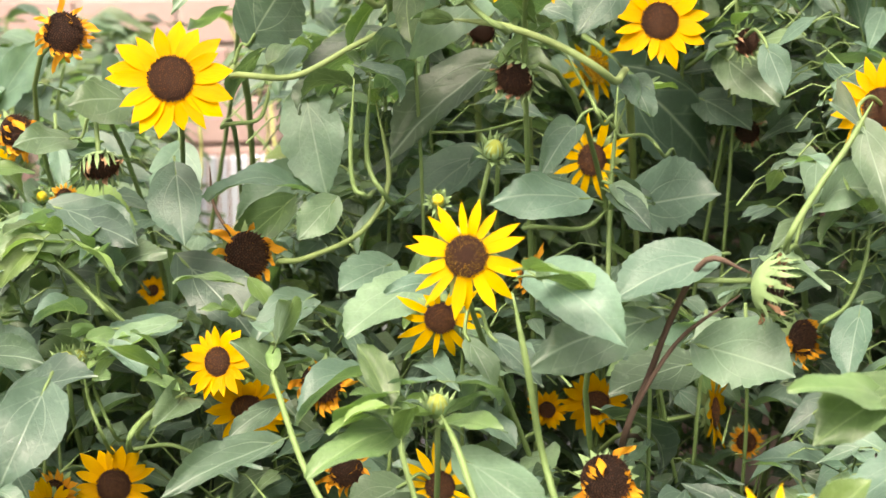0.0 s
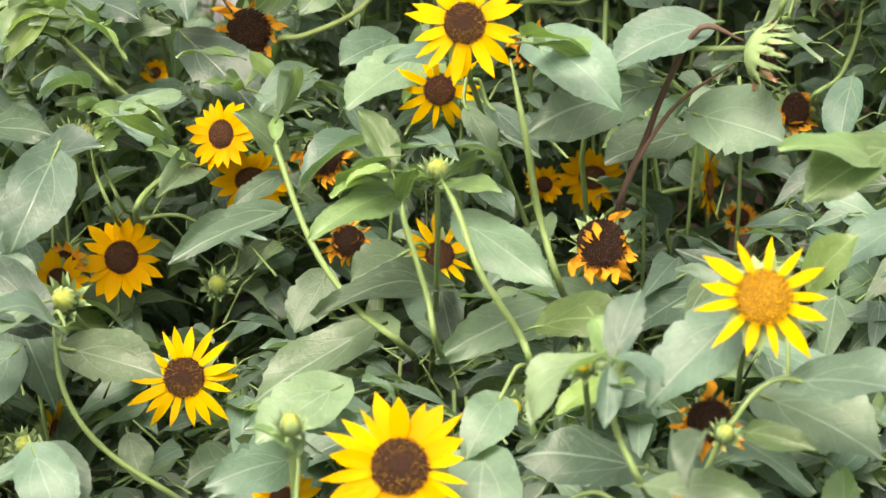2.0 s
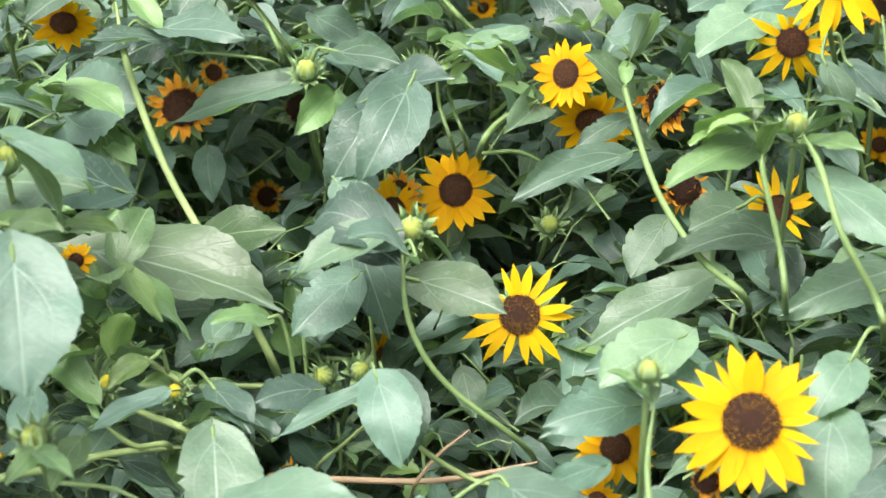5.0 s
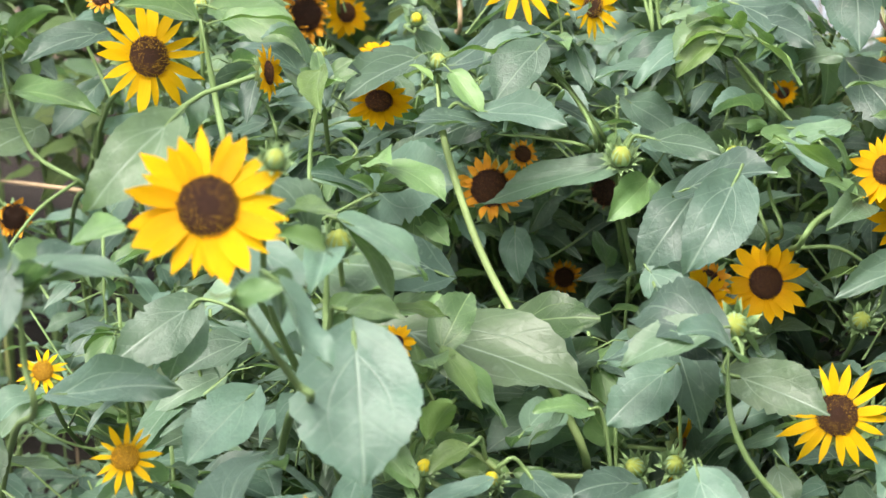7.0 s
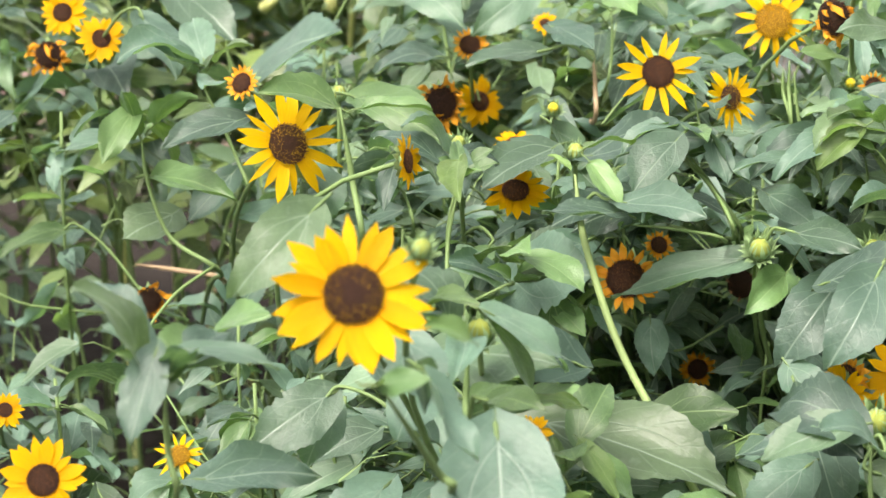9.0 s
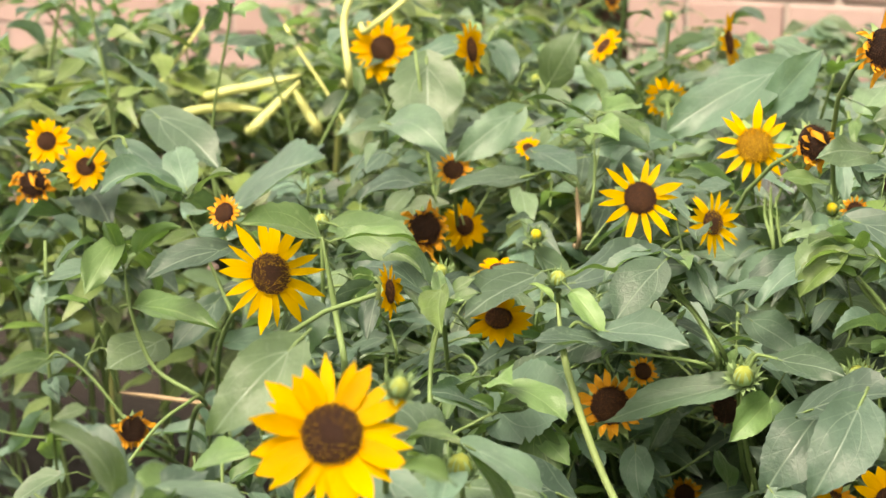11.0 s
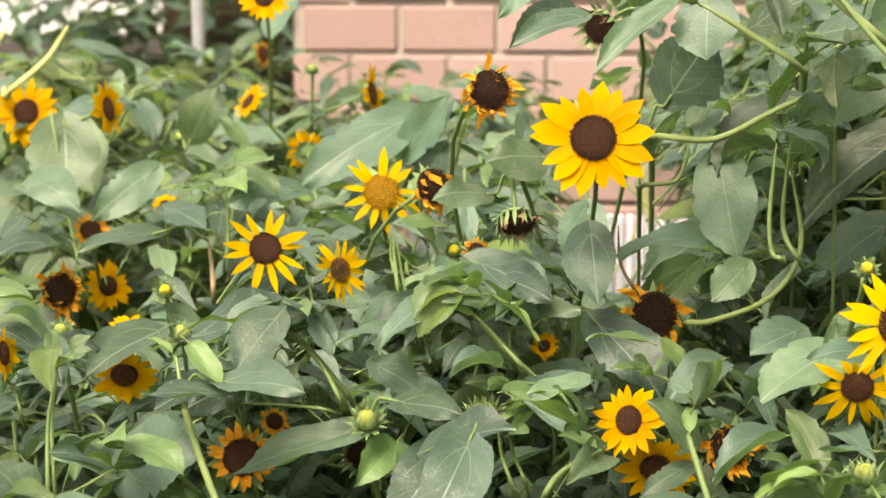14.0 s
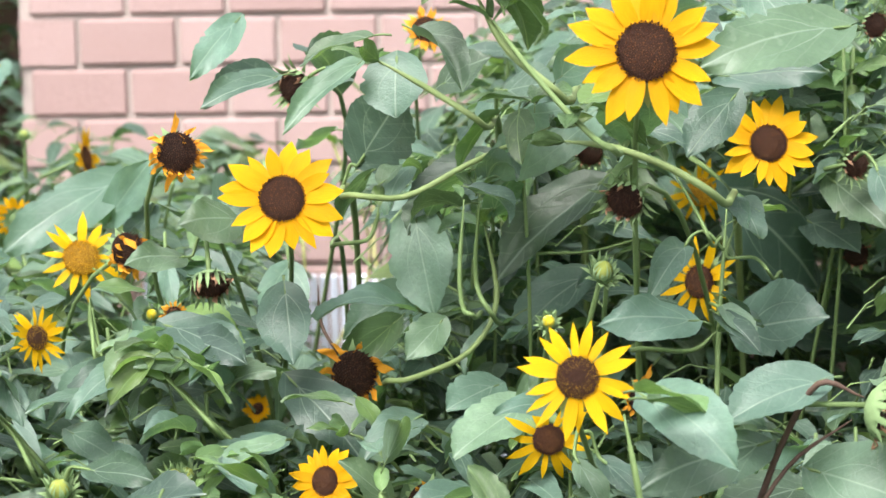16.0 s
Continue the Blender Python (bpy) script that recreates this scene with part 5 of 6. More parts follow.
leaf_to((-0.568, 1.720, 0.747), (-0.652, 1.670, 0.776), (0.036, -0.630, 0.776), wide=0.96, pick=1)
leaf_to((-0.447, 2.050, 0.827), (-0.396, 2.000, 0.812), (-0.091, -0.665, 0.742), wide=0.89, pick=7)
leaf_to((-0.672, 1.900, 0.760), (-0.703, 1.850, 0.782), (-0.025, -0.641, 0.767), wide=1.78)
leaf_to((0.370, 1.950, 1.003), (0.386, 1.900, 0.932), (-0.299, -0.876, 0.378), wide=0.91, pick=4)
leaf_to((0.345, 2.000, 0.929), (0.386, 1.950, 0.948), (-0.222, -0.663, 0.715), wide=1.37, pick=3)
leaf_to((0.314, 2.000, 0.966), (0.346, 1.950, 0.969), (-0.024, -0.410, 0.912), pick=4)
leaf_to((0.368, 1.950, 0.836), (0.350, 1.900, 0.788), (-0.298, -0.849, 0.437), wide=0.93)
leaf_to((0.307, 2.100, 1.056), (0.316, 2.050, 1.020), (-0.123, -0.927, 0.353), wide=0.93, pick=7)
leaf_to((0.273, 2.300, 0.982), (0.313, 2.250, 0.959), (0.005, -0.929, 0.371), wide=1.19, pick=1)
leaf_to((0.290, 2.250, 1.028), (0.333, 2.200, 0.989), (-0.098, -0.929, 0.358), wide=1.22, pick=1)
leaf_to((0.379, 2.000, 0.985), (0.340, 1.950, 1.028), (-0.133, -0.687, 0.714), wide=2.00)
leaf_to((-0.503, 1.580, 0.647), (-0.527, 1.550, 0.634), (-0.036, -0.595, 0.803), wide=1.09, pick=3, young=True)
leaf_to((-0.480, 1.520, 0.643), (-0.527, 1.480, 0.625), (0.004, -0.587, 0.809), wide=0.66, pick=7)
leaf_to((-0.461, 1.750, 0.623), (-0.511, 1.710, 0.594), (0.080, -0.602, 0.794), wide=1.15, pick=5)
leaf_to((-0.452, 1.600, 0.617), (-0.417, 1.560, 0.599), (0.251, -0.799, 0.546), wide=0.94, pick=1)
leaf_to((-0.380, 1.620, 0.615), (-0.418, 1.580, 0.617), (-0.087, -0.594, 0.800), wide=1.25, pick=1)
leaf_to((-0.332, 1.600, 0.626), (-0.399, 1.550, 0.599), (0.210, -0.581, 0.786), wide=0.45, pick=7)
leaf_to((-0.607, 1.550, 0.762), (-0.550, 1.520, 0.770), (0.315, -0.588, 0.745), wide=0.85, young=True)
leaf_to((-0.538, 1.620, 0.742), (-0.572, 1.580, 0.753), (0.269, -0.599, 0.754), wide=0.59, pick=1, young=True)
leaf_to((-0.376, 1.800, 0.698), (-0.338, 1.780, 0.603), (0.190, -0.840, 0.508), wide=0.79, pick=1)
leaf_to((-0.268, 1.720, 0.599), (-0.256, 1.700, 0.567), (-0.067, -0.832, 0.551), wide=1.49, pick=4)
leaf_to((-0.571, 1.500, 0.646), (-0.573, 1.460, 0.621), (0.240, -0.795, 0.557), wide=1.15, pick=7)
leaf_to((-0.514, 1.420, 0.645), (-0.524, 1.380, 0.623), (0.040, -0.575, 0.817), wide=1.06, pick=7, young=True)
leaf_to((-0.529, 1.360, 0.661), (-0.541, 1.330, 0.648), (0.227, -0.558, 0.798), wide=0.90, pick=1, young=True)
leaf_to((-0.525, 1.360, 0.661), (-0.493, 1.330, 0.655), (0.131, -0.570, 0.811), wide=0.77, young=True)
leaf_to((-0.566, 1.450, 0.795), (-0.518, 1.420, 0.801), (0.169, -0.608, 0.775), wide=0.70, pick=7, young=True)
leaf_to((-0.628, 1.500, 0.852), (-0.581, 1.470, 0.860), (0.065, -0.379, 0.923), wide=0.81, pick=5, young=True)
leaf_to((-0.761, 1.420, 0.836), (-0.708, 1.380, 0.864), (0.159, -0.610, 0.777), wide=0.92, pick=5, young=True)
leaf_to((-0.667, 1.500, 0.796), (-0.631, 1.470, 0.791), (0.000, -0.616, 0.788), wide=0.91, pick=7)
leaf_to((-0.742, 1.620, 0.715), (-0.747, 1.580, 0.679), (0.157, -0.830, 0.535), wide=1.22, pick=5)
leaf_to((-0.660, 1.600, 0.749), (-0.666, 1.560, 0.718), (0.172, -0.837, 0.520), wide=1.49, pick=3)
leaf_to((-0.601, 1.700, 0.754), (-0.649, 1.660, 0.780), (-0.063, -0.626, 0.777), wide=1.29, pick=1, young=True)
leaf_to((-0.359, 1.750, 0.689), (-0.318, 1.710, 0.692), (0.083, -0.619, 0.781), wide=1.15, pick=3)
leaf_to((-0.019, 1.700, 0.823), (-0.090, 1.660, 0.820), (-0.130, -0.389, 0.912), wide=0.51, pick=7, young=True)
leaf_to((-0.039, 1.690, 0.813), (-0.106, 1.640, 0.791), (-0.187, -0.634, 0.751), wide=0.91, pick=1, young=True)
leaf_to((-0.001, 1.700, 0.813), (0.047, 1.660, 0.818), (-0.047, -0.392, 0.919), wide=0.51, pick=4, young=True)
leaf_to((0.022, 1.690, 0.783), (0.083, 1.630, 0.751), (-0.217, -0.621, 0.753), wide=0.74, pick=5)
leaf_to((-0.012, 1.800, 0.701), (-0.109, 1.720, 0.702), (0.198, -0.617, 0.762), wide=0.58, pick=3)
leaf_to((-0.080, 1.780, 0.665), (-0.171, 1.730, 0.620), (0.041, -0.615, 0.788), wide=0.86, pick=7)
leaf_to((0.212, 1.800, 0.922), (0.135, 1.770, 0.895), (-0.123, -0.669, 0.733), wide=1.13)
leaf_to((0.079, 1.750, 0.917), (0.140, 1.700, 0.876), (-0.141, -0.663, 0.735), pick=3)
leaf_to((0.166, 1.810, 0.868), (0.064, 1.750, 0.843), (-0.037, -0.663, 0.748), wide=0.91, pick=4)
leaf_to((0.223, 1.830, 0.839), (0.287, 1.790, 0.824), (-0.045, -0.892, 0.450), wide=1.44, pick=1)
leaf_to((0.311, 1.560, 0.866), (0.238, 1.520, 0.886), (-0.155, -0.643, 0.750), wide=0.77, pick=7, young=True)
leaf_to((0.326, 1.570, 0.872), (0.258, 1.530, 0.843), (-0.110, -0.642, 0.759), pick=2, young=True)
leaf_to((-0.146, 1.850, 0.758), (-0.235, 1.780, 0.733), (0.198, -0.628, 0.753), wide=0.66, pick=2)
leaf_to((-0.147, 1.900, 0.803), (-0.183, 1.880, 0.840), (-0.011, -0.661, 0.750), pick=5)
leaf_to((-0.151, 1.900, 0.775), (-0.187, 1.870, 0.756), (-0.146, -0.642, 0.752), wide=0.81, pick=1)
leaf_to((-0.299, 1.690, 0.687), (-0.228, 1.660, 0.674), (-0.028, -0.849, 0.527), pick=1)
leaf_to((0.109, 1.780, 0.693), (-0.011, 1.700, 0.669), (-0.024, -0.623, 0.782), wide=0.56, pick=1)
leaf_to((0.076, 1.620, 0.724), (0.143, 1.580, 0.737), (-0.205, -0.610, 0.766), wide=0.93, pick=7, young=True)
leaf_to((0.104, 1.470, 0.777), (0.121, 1.450, 0.746), (0.075, -0.617, 0.784), wide=1.31, young=True)
leaf_to((0.204, 1.500, 0.764), (0.140, 1.460, 0.714), (0.066, -0.613, 0.788), wide=0.93, pick=5)
leaf_to((0.251, 1.450, 0.734), (0.312, 1.400, 0.741), (0.062, -0.604, 0.794), wide=1.18, pick=1)
leaf_to((0.262, 1.500, 0.791), (0.292, 1.490, 0.830), (-0.043, -0.630, 0.775), wide=1.18, pick=7, young=True)
leaf_to((0.367, 1.700, 0.777), (0.300, 1.660, 0.746), (-0.276, -0.608, 0.745), wide=0.83, pick=5)
leaf_to((-0.094, 1.620, 0.673), (-0.149, 1.570, 0.651), (0.029, -0.606, 0.795), wide=1.09, pick=5)
leaf_to((0.022, 1.820, 0.849), (0.041, 1.790, 0.811), (0.190, -0.648, 0.738), wide=1.04, pick=4)
leaf_to((0.046, 1.840, 0.844), (0.080, 1.800, 0.816), (-0.162, -0.652, 0.741), wide=0.70, pick=1)
leaf_to((-0.323, 1.750, 0.830), (-0.351, 1.700, 0.769), (0.231, -0.856, 0.462), wide=1.10, pick=3)
leaf_to((-0.305, 1.600, 0.740), (-0.341, 1.560, 0.763), (0.192, -0.368, 0.910), wide=1.42, pick=3)
leaf_to((-0.255, 2.020, 0.823), (-0.307, 1.970, 0.816), (-0.147, -0.395, 0.907), wide=0.93, pick=1)
leaf_to((-0.246, 2.070, 0.954), (-0.236, 2.030, 0.894), (0.045, -0.918, 0.393), wide=1.32)
leaf_to((-0.347, 2.060, 0.923), (-0.277, 2.020, 0.897), (0.235, -0.663, 0.710), pick=5)
leaf_to((-0.209, 2.120, 0.857), (-0.222, 2.080, 0.802), (0.161, -0.893, 0.420), wide=1.55, pick=4)
leaf_to((0.196, 2.420, 0.858), (0.380, 2.440, 0.819), (-0.143, -0.677, 0.722), wide=0.69, pick=1)
leaf_to((0.125, 2.020, 0.934), (0.041, 1.980, 0.937), (-0.069, -0.687, 0.723), wide=1.05, pick=4)
leaf_to((-0.046, 1.920, 0.693), (-0.086, 1.890, 0.680), (-0.062, -0.867, 0.494), wide=1.42, pick=5)
leaf_to((-0.110, 1.860, 0.690), (-0.134, 1.830, 0.653), (-0.019, -0.861, 0.508), wide=1.26, pick=5)
leaf_to((-0.005, 1.820, 0.690), (0.004, 1.800, 0.650), (-0.146, -0.850, 0.507), wide=1.18, pick=5)
leaf_to((0.225, 1.870, 0.674), (0.161, 1.830, 0.647), (-0.228, -0.609, 0.760), wide=1.27, pick=5)
leaf_to((0.209, 1.920, 0.801), (0.141, 1.880, 0.787), (-0.267, -0.632, 0.727), wide=1.14, pick=5)
leaf_to((0.131, 1.500, 0.654), (0.048, 1.500, 0.660), (0.122, -0.364, 0.923), wide=1.34, pick=4)
leaf_to((0.141, 1.340, 0.700), (0.216, 1.300, 0.690), (-0.171, -0.585, 0.793), wide=0.76, pick=7)
leaf_to((0.184, 1.350, 0.667), (0.202, 1.310, 0.631), (-0.104, -0.808, 0.580), wide=1.24, pick=5)
leaf_to((0.134, 1.350, 0.676), (0.115, 1.320, 0.635), (0.119, -0.809, 0.575), wide=1.10, pick=3)
leaf_to((0.234, 1.380, 0.645), (0.285, 1.340, 0.628), (-0.150, -0.574, 0.805), wide=1.05, pick=7)
leaf_to((0.209, 1.440, 0.701), (0.254, 1.410, 0.697), (-0.287, -0.579, 0.763), wide=0.92, young=True)
leaf_to((0.244, 1.540, 0.686), (0.315, 1.490, 0.658), (-0.245, -0.587, 0.772), wide=1.16, pick=1)
leaf_to((0.024, 1.530, 0.648), (0.023, 1.490, 0.586), (-0.216, -0.806, 0.551), wide=1.39, pick=3)
leaf_to((0.076, 1.460, 0.635), (0.032, 1.420, 0.610), (-0.205, -0.577, 0.791), wide=1.06, pick=5)
leaf_to((-0.319, 1.620, 0.625), (-0.296, 1.580, 0.574), (0.224, -0.808, 0.545), wide=1.18, pick=3)
leaf_to((-0.146, 1.500, 0.614), (-0.186, 1.460, 0.609), (0.199, -0.578, 0.792), wide=0.74, pick=1)
leaf_to((-0.199, 1.420, 0.601), (-0.131, 1.380, 0.609), (0.052, -0.578, 0.814), wide=1.09, pick=1)
leaf_to((0.036, 1.570, 0.679), (0.011, 1.530, 0.649), (-0.048, -0.841, 0.538), wide=1.22, pick=3)
leaf_to((0.124, 1.640, 0.657), (0.160, 1.610, 0.667), (0.038, -0.615, 0.788), wide=1.62, pick=3)
leaf_to((0.126, 1.600, 0.685), (0.081, 1.570, 0.669), (-0.240, -0.598, 0.765), wide=1.08, pick=7, young=True)
leaf_to((-0.329, 1.720, 0.713), (-0.416, 1.690, 0.690), (0.214, -0.611, 0.762), wide=0.64, pick=7)
leaf_to((-0.320, 1.580, 0.639), (-0.297, 1.550, 0.586), (0.085, -0.824, 0.560), wide=1.24, pick=3)
leaf_to((-0.427, 1.470, 0.629), (-0.414, 1.420, 0.575), (0.155, -0.799, 0.581), wide=1.36, pick=1)
leaf_to((-0.422, 1.430, 0.588), (-0.296, 1.380, 0.626), (-0.073, -0.573, 0.816), wide=0.54, pick=1)
leaf_to((-0.202, 1.420, 0.627), (-0.147, 1.370, 0.609), (-0.125, -0.576, 0.808), wide=1.09, pick=5)
leaf_to((-0.085, 1.680, 0.633), (-0.163, 1.630, 0.639), (0.026, -0.611, 0.792), wide=0.83, pick=5)
leaf_to((-0.129, 1.630, 0.612), (-0.193, 1.590, 0.606), (-0.005, -0.600, 0.800), pick=1)
leaf_to((-0.590, 1.760, 0.674), (-0.421, 1.720, 0.644), (-0.072, -0.611, 0.789), wide=0.77, pick=1)
leaf_to((-0.541, 1.370, 0.791), (-0.521, 1.320, 0.717), (0.260, -0.804, 0.535), wide=1.53, pick=5)
leaf_to((-0.502, 1.810, 0.677), (-0.431, 1.790, 0.694), (0.117, -0.619, 0.776), wide=1.33, pick=2, young=True)
leaf_to((-0.327, 1.720, 0.715), (-0.418, 1.690, 0.689), (0.202, -0.609, 0.767), wide=0.63, pick=7)
leaf_to((-0.371, 1.950, 0.769), (-0.411, 1.910, 0.704), (0.125, -0.871, 0.475), wide=1.21, pick=3)
leaf_to((-0.462, 2.000, 0.775), (-0.578, 1.970, 0.734), (0.199, -0.635, 0.747), wide=0.63, pick=7)
leaf_to((-0.552, 1.870, 0.850), (-0.473, 1.830, 0.853), (0.130, -0.393, 0.910), wide=0.85, pick=7)
leaf_to((-0.559, 1.870, 0.840), (-0.617, 1.830, 0.844), (0.292, -0.376, 0.880), wide=0.79, pick=7)
leaf_to((-0.524, 1.960, 0.889), (-0.554, 1.920, 0.847), (0.005, -0.903, 0.430), wide=1.35)
leaf_to((-0.615, 2.020, 0.857), (-0.495, 1.970, 0.894), (-0.018, -0.402, 0.916), wide=0.70, pick=7)
leaf_to((-0.655, 1.910, 0.756), (-0.579, 1.890, 0.776), (0.125, -0.874, 0.470), wide=1.55, pick=1)
leaf_to((-0.844, 2.020, 0.895), (-0.741, 1.970, 0.865), (0.042, -0.664, 0.747), wide=0.70, pick=1, young=True)
leaf_to((-0.846, 1.950, 0.899), (-0.904, 1.900, 0.917), (0.346, -0.367, 0.863), wide=1.17, young=True)
leaf_to((-0.707, 1.460, 0.917), (-0.750, 1.420, 0.862), (0.271, -0.844, 0.464), pick=3)
leaf_to((-0.969, 2.020, 0.864), (-1.029, 1.970, 0.841), (0.049, -0.649, 0.759), wide=0.86)
leaf_to((-0.733, 1.340, 0.845), (-0.768, 1.300, 0.849), (0.175, -0.597, 0.782), wide=1.21, pick=2, young=True)
leaf_to((-0.764, 1.330, 0.824), (-0.786, 1.290, 0.826), (0.045, -0.598, 0.800), wide=1.29, pick=1, young=True)
leaf_to((-0.805, 1.500, 0.690), (-0.697, 1.460, 0.720), (0.164, -0.581, 0.797), wide=0.57, pick=7)
leaf_to((-0.618, 1.410, 0.844), (-0.589, 1.380, 0.813), (0.404, -0.785, 0.470), wide=1.33, pick=5)
leaf_to((-0.642, 1.620, 0.773), (-0.541, 1.570, 0.788), (0.063, -0.624, 0.779), wide=0.85, pick=5)
leaf_to((-0.676, 1.550, 0.678), (-0.706, 1.500, 0.642), (0.082, -0.821, 0.564), wide=1.15, pick=5)
leaf_to((-0.740, 1.600, 0.731), (-0.786, 1.560, 0.696), (0.266, -0.579, 0.770), wide=1.18, pick=1)
leaf_to((-0.372, 1.760, 0.659), (-0.413, 1.720, 0.623), (0.080, -0.609, 0.789), wide=1.25, pick=1)
leaf_to((-0.416, 1.620, 0.674), (-0.452, 1.580, 0.682), (0.079, -0.604, 0.793), wide=0.88, pick=7, young=True)
leaf_to((-0.402, 1.900, 0.705), (-0.367, 1.870, 0.673), (-0.013, -0.865, 0.501), wide=1.39, pick=4)
leaf_to((-0.548, 2.020, 0.695), (-0.538, 2.000, 0.655), (-0.066, -0.868, 0.493), wide=1.23, pick=3)
leaf_to((-0.421, 2.000, 0.803), (-0.362, 1.960, 0.801), (0.071, -0.396, 0.916), pick=7)
leaf_to((-0.397, 2.100, 0.877), (-0.354, 2.060, 0.890), (0.046, -0.678, 0.733), wide=1.34)
leaf_to((-0.343, 2.100, 0.916), (-0.281, 2.050, 0.897), (0.009, -0.684, 0.730), pick=7)
leaf_to((-0.416, 2.100, 0.873), (-0.463, 2.050, 0.857), (0.116, -0.670, 0.733), wide=1.04)
leaf_to((-1.068, 2.050, 0.793), (-0.961, 2.000, 0.787), (0.109, -0.632, 0.768), wide=0.66, pick=3, young=True)
leaf_to((-1.227, 2.500, 0.917), (-1.129, 2.450, 0.865), (0.447, -0.598, 0.665), wide=1.10)
leaf_to((-1.093, 2.400, 0.835), (-0.971, 2.360, 0.904), (0.187, -0.387, 0.903), wide=1.84)
leaf_to((-0.918, 2.450, 0.932), (-0.840, 2.400, 0.911), (0.252, -0.660, 0.707), wide=0.95, pick=3)
leaf_to((-0.925, 2.620, 0.978), (-0.910, 2.570, 0.902), (0.345, -0.870, 0.353), wide=1.52, pick=5)
leaf_to((-0.789, 2.500, 0.942), (-0.843, 2.450, 0.894), (0.367, -0.637, 0.678), wide=0.91, pick=1)
leaf_to((-0.787, 2.700, 0.960), (-0.748, 2.680, 1.027), (0.295, -0.894, 0.336), wide=1.28, pick=4)
leaf_to((-0.494, 2.520, 1.002), (-0.602, 2.450, 0.935), (0.056, -0.698, 0.714), wide=0.78, pick=1)
leaf_to((-0.484, 2.500, 0.976), (-0.433, 2.470, 1.039), (-0.059, -0.934, 0.352), wide=0.84, pick=5)
leaf_to((-0.848, 2.300, 0.892), (-0.897, 2.250, 0.879), (0.273, -0.383, 0.883), wide=0.90, pick=3)
leaf_to((-0.735, 2.300, 0.905), (-0.797, 2.250, 0.894), (0.134, -0.399, 0.907), wide=0.77, pick=5)
leaf_to((-0.600, 2.400, 0.940), (-0.657, 2.350, 0.938), (0.084, -0.688, 0.721), wide=0.84, pick=5)
leaf_to((-0.711, 2.300, 0.933), (-0.660, 2.250, 0.920), (0.349, -0.641, 0.684), wide=0.91, pick=5)
leaf_to((-0.405, 2.100, 0.877), (-0.465, 2.050, 0.839), (0.141, -0.662, 0.736), wide=0.76, pick=3)
leaf_to((-0.371, 2.120, 0.908), (-0.304, 2.070, 0.895), (-0.131, -0.673, 0.728), wide=0.73, pick=3)
leaf_to((-1.071, 2.100, 0.743), (-1.106, 2.050, 0.723), (0.065, -0.624, 0.779), wide=1.94, pick=7)
leaf_to((-1.116, 2.100, 0.821), (-1.179, 2.050, 0.809), (-0.047, -0.373, 0.927), wide=1.20, pick=7)
leaf_to((0.050, 2.140, 1.046), (-0.048, 2.110, 0.959), (-0.145, -0.694, 0.705), pick=2)
leaf_to((0.045, 2.080, 1.121), (-0.066, 2.040, 1.061), (0.222, -0.699, 0.680), wide=0.94, pick=4)
leaf_to((-0.055, 2.180, 1.061), (-0.139, 2.150, 1.010), (-0.009, -0.709, 0.706))
leaf_to((-0.173, 2.150, 1.078), (-0.134, 2.130, 1.135), (-0.164, -0.933, 0.319), wide=1.68, pick=5)
leaf_to((-0.126, 2.150, 1.005), (-0.109, 2.120, 0.923), (-0.170, -0.912, 0.374), wide=1.12, pick=5)
leaf_to((-0.261, 2.240, 0.953), (-0.260, 2.210, 0.880), (0.252, -0.890, 0.380), wide=1.50, pick=2)
leaf_to((-0.173, 2.080, 1.167), (-0.240, 2.030, 1.107), (-0.031, -0.724, 0.689), wide=0.61, pick=2)
leaf_to((-0.256, 2.120, 1.152), (-0.320, 2.070, 1.128), (0.110, -0.720, 0.685), wide=0.78, pick=2)
leaf_to((-0.308, 2.220, 1.196), (-0.344, 2.170, 1.147), (0.155, -0.722, 0.675), wide=0.75, pick=1)
leaf_to((-0.140, 2.100, 1.163), (-0.140, 2.080, 1.116), (-0.179, -0.935, 0.307), wide=1.99, pick=5)
leaf_to((-0.096, 2.120, 1.145), (-0.051, 2.100, 1.170), (-0.145, -0.722, 0.676), wide=1.54)
leaf_to((-0.035, 2.120, 1.137), (0.014, 2.100, 1.141), (0.228, -0.707, 0.669), wide=2.00, pick=4)
leaf_to((0.012, 2.000, 1.158), (0.044, 1.980, 1.184), (-0.053, -0.952, 0.301), wide=1.46, pick=7)
leaf_to((0.159, 2.000, 1.132), (0.120, 1.970, 1.088), (-0.054, -0.943, 0.328), wide=1.06, pick=5)
leaf_to((0.183, 2.280, 1.023), (0.282, 2.330, 0.910), (-0.292, -0.668, 0.685), wide=1.22, pick=2)
leaf_to((-0.236, 2.080, 0.861), (-0.176, 2.040, 0.802), (0.228, -0.876, 0.424), wide=1.08, pick=1)
leaf_to((-0.029, 1.970, 0.864), (-0.086, 1.920, 0.832), (-0.193, -0.653, 0.733), wide=1.12, pick=5)
leaf_to((-0.005, 1.860, 0.888), (-0.048, 1.830, 0.890), (0.188, -0.657, 0.730), wide=0.91, pick=3)
leaf_to((-0.104, 2.060, 0.924), (-0.132, 2.030, 0.898), (0.248, -0.885, 0.394), wide=1.18, pick=5)
leaf_to((-0.055, 2.070, 0.863), (-0.096, 2.030, 0.850), (0.176, -0.661, 0.729), wide=1.24, pick=5)
leaf_to((0.033, 2.200, 0.944), (-0.036, 2.160, 0.889), (-0.076, -0.686, 0.724))
leaf_to((0.147, 2.350, 0.889), (0.057, 2.320, 0.871), (-0.223, -0.668, 0.710), wide=1.05, pick=1)
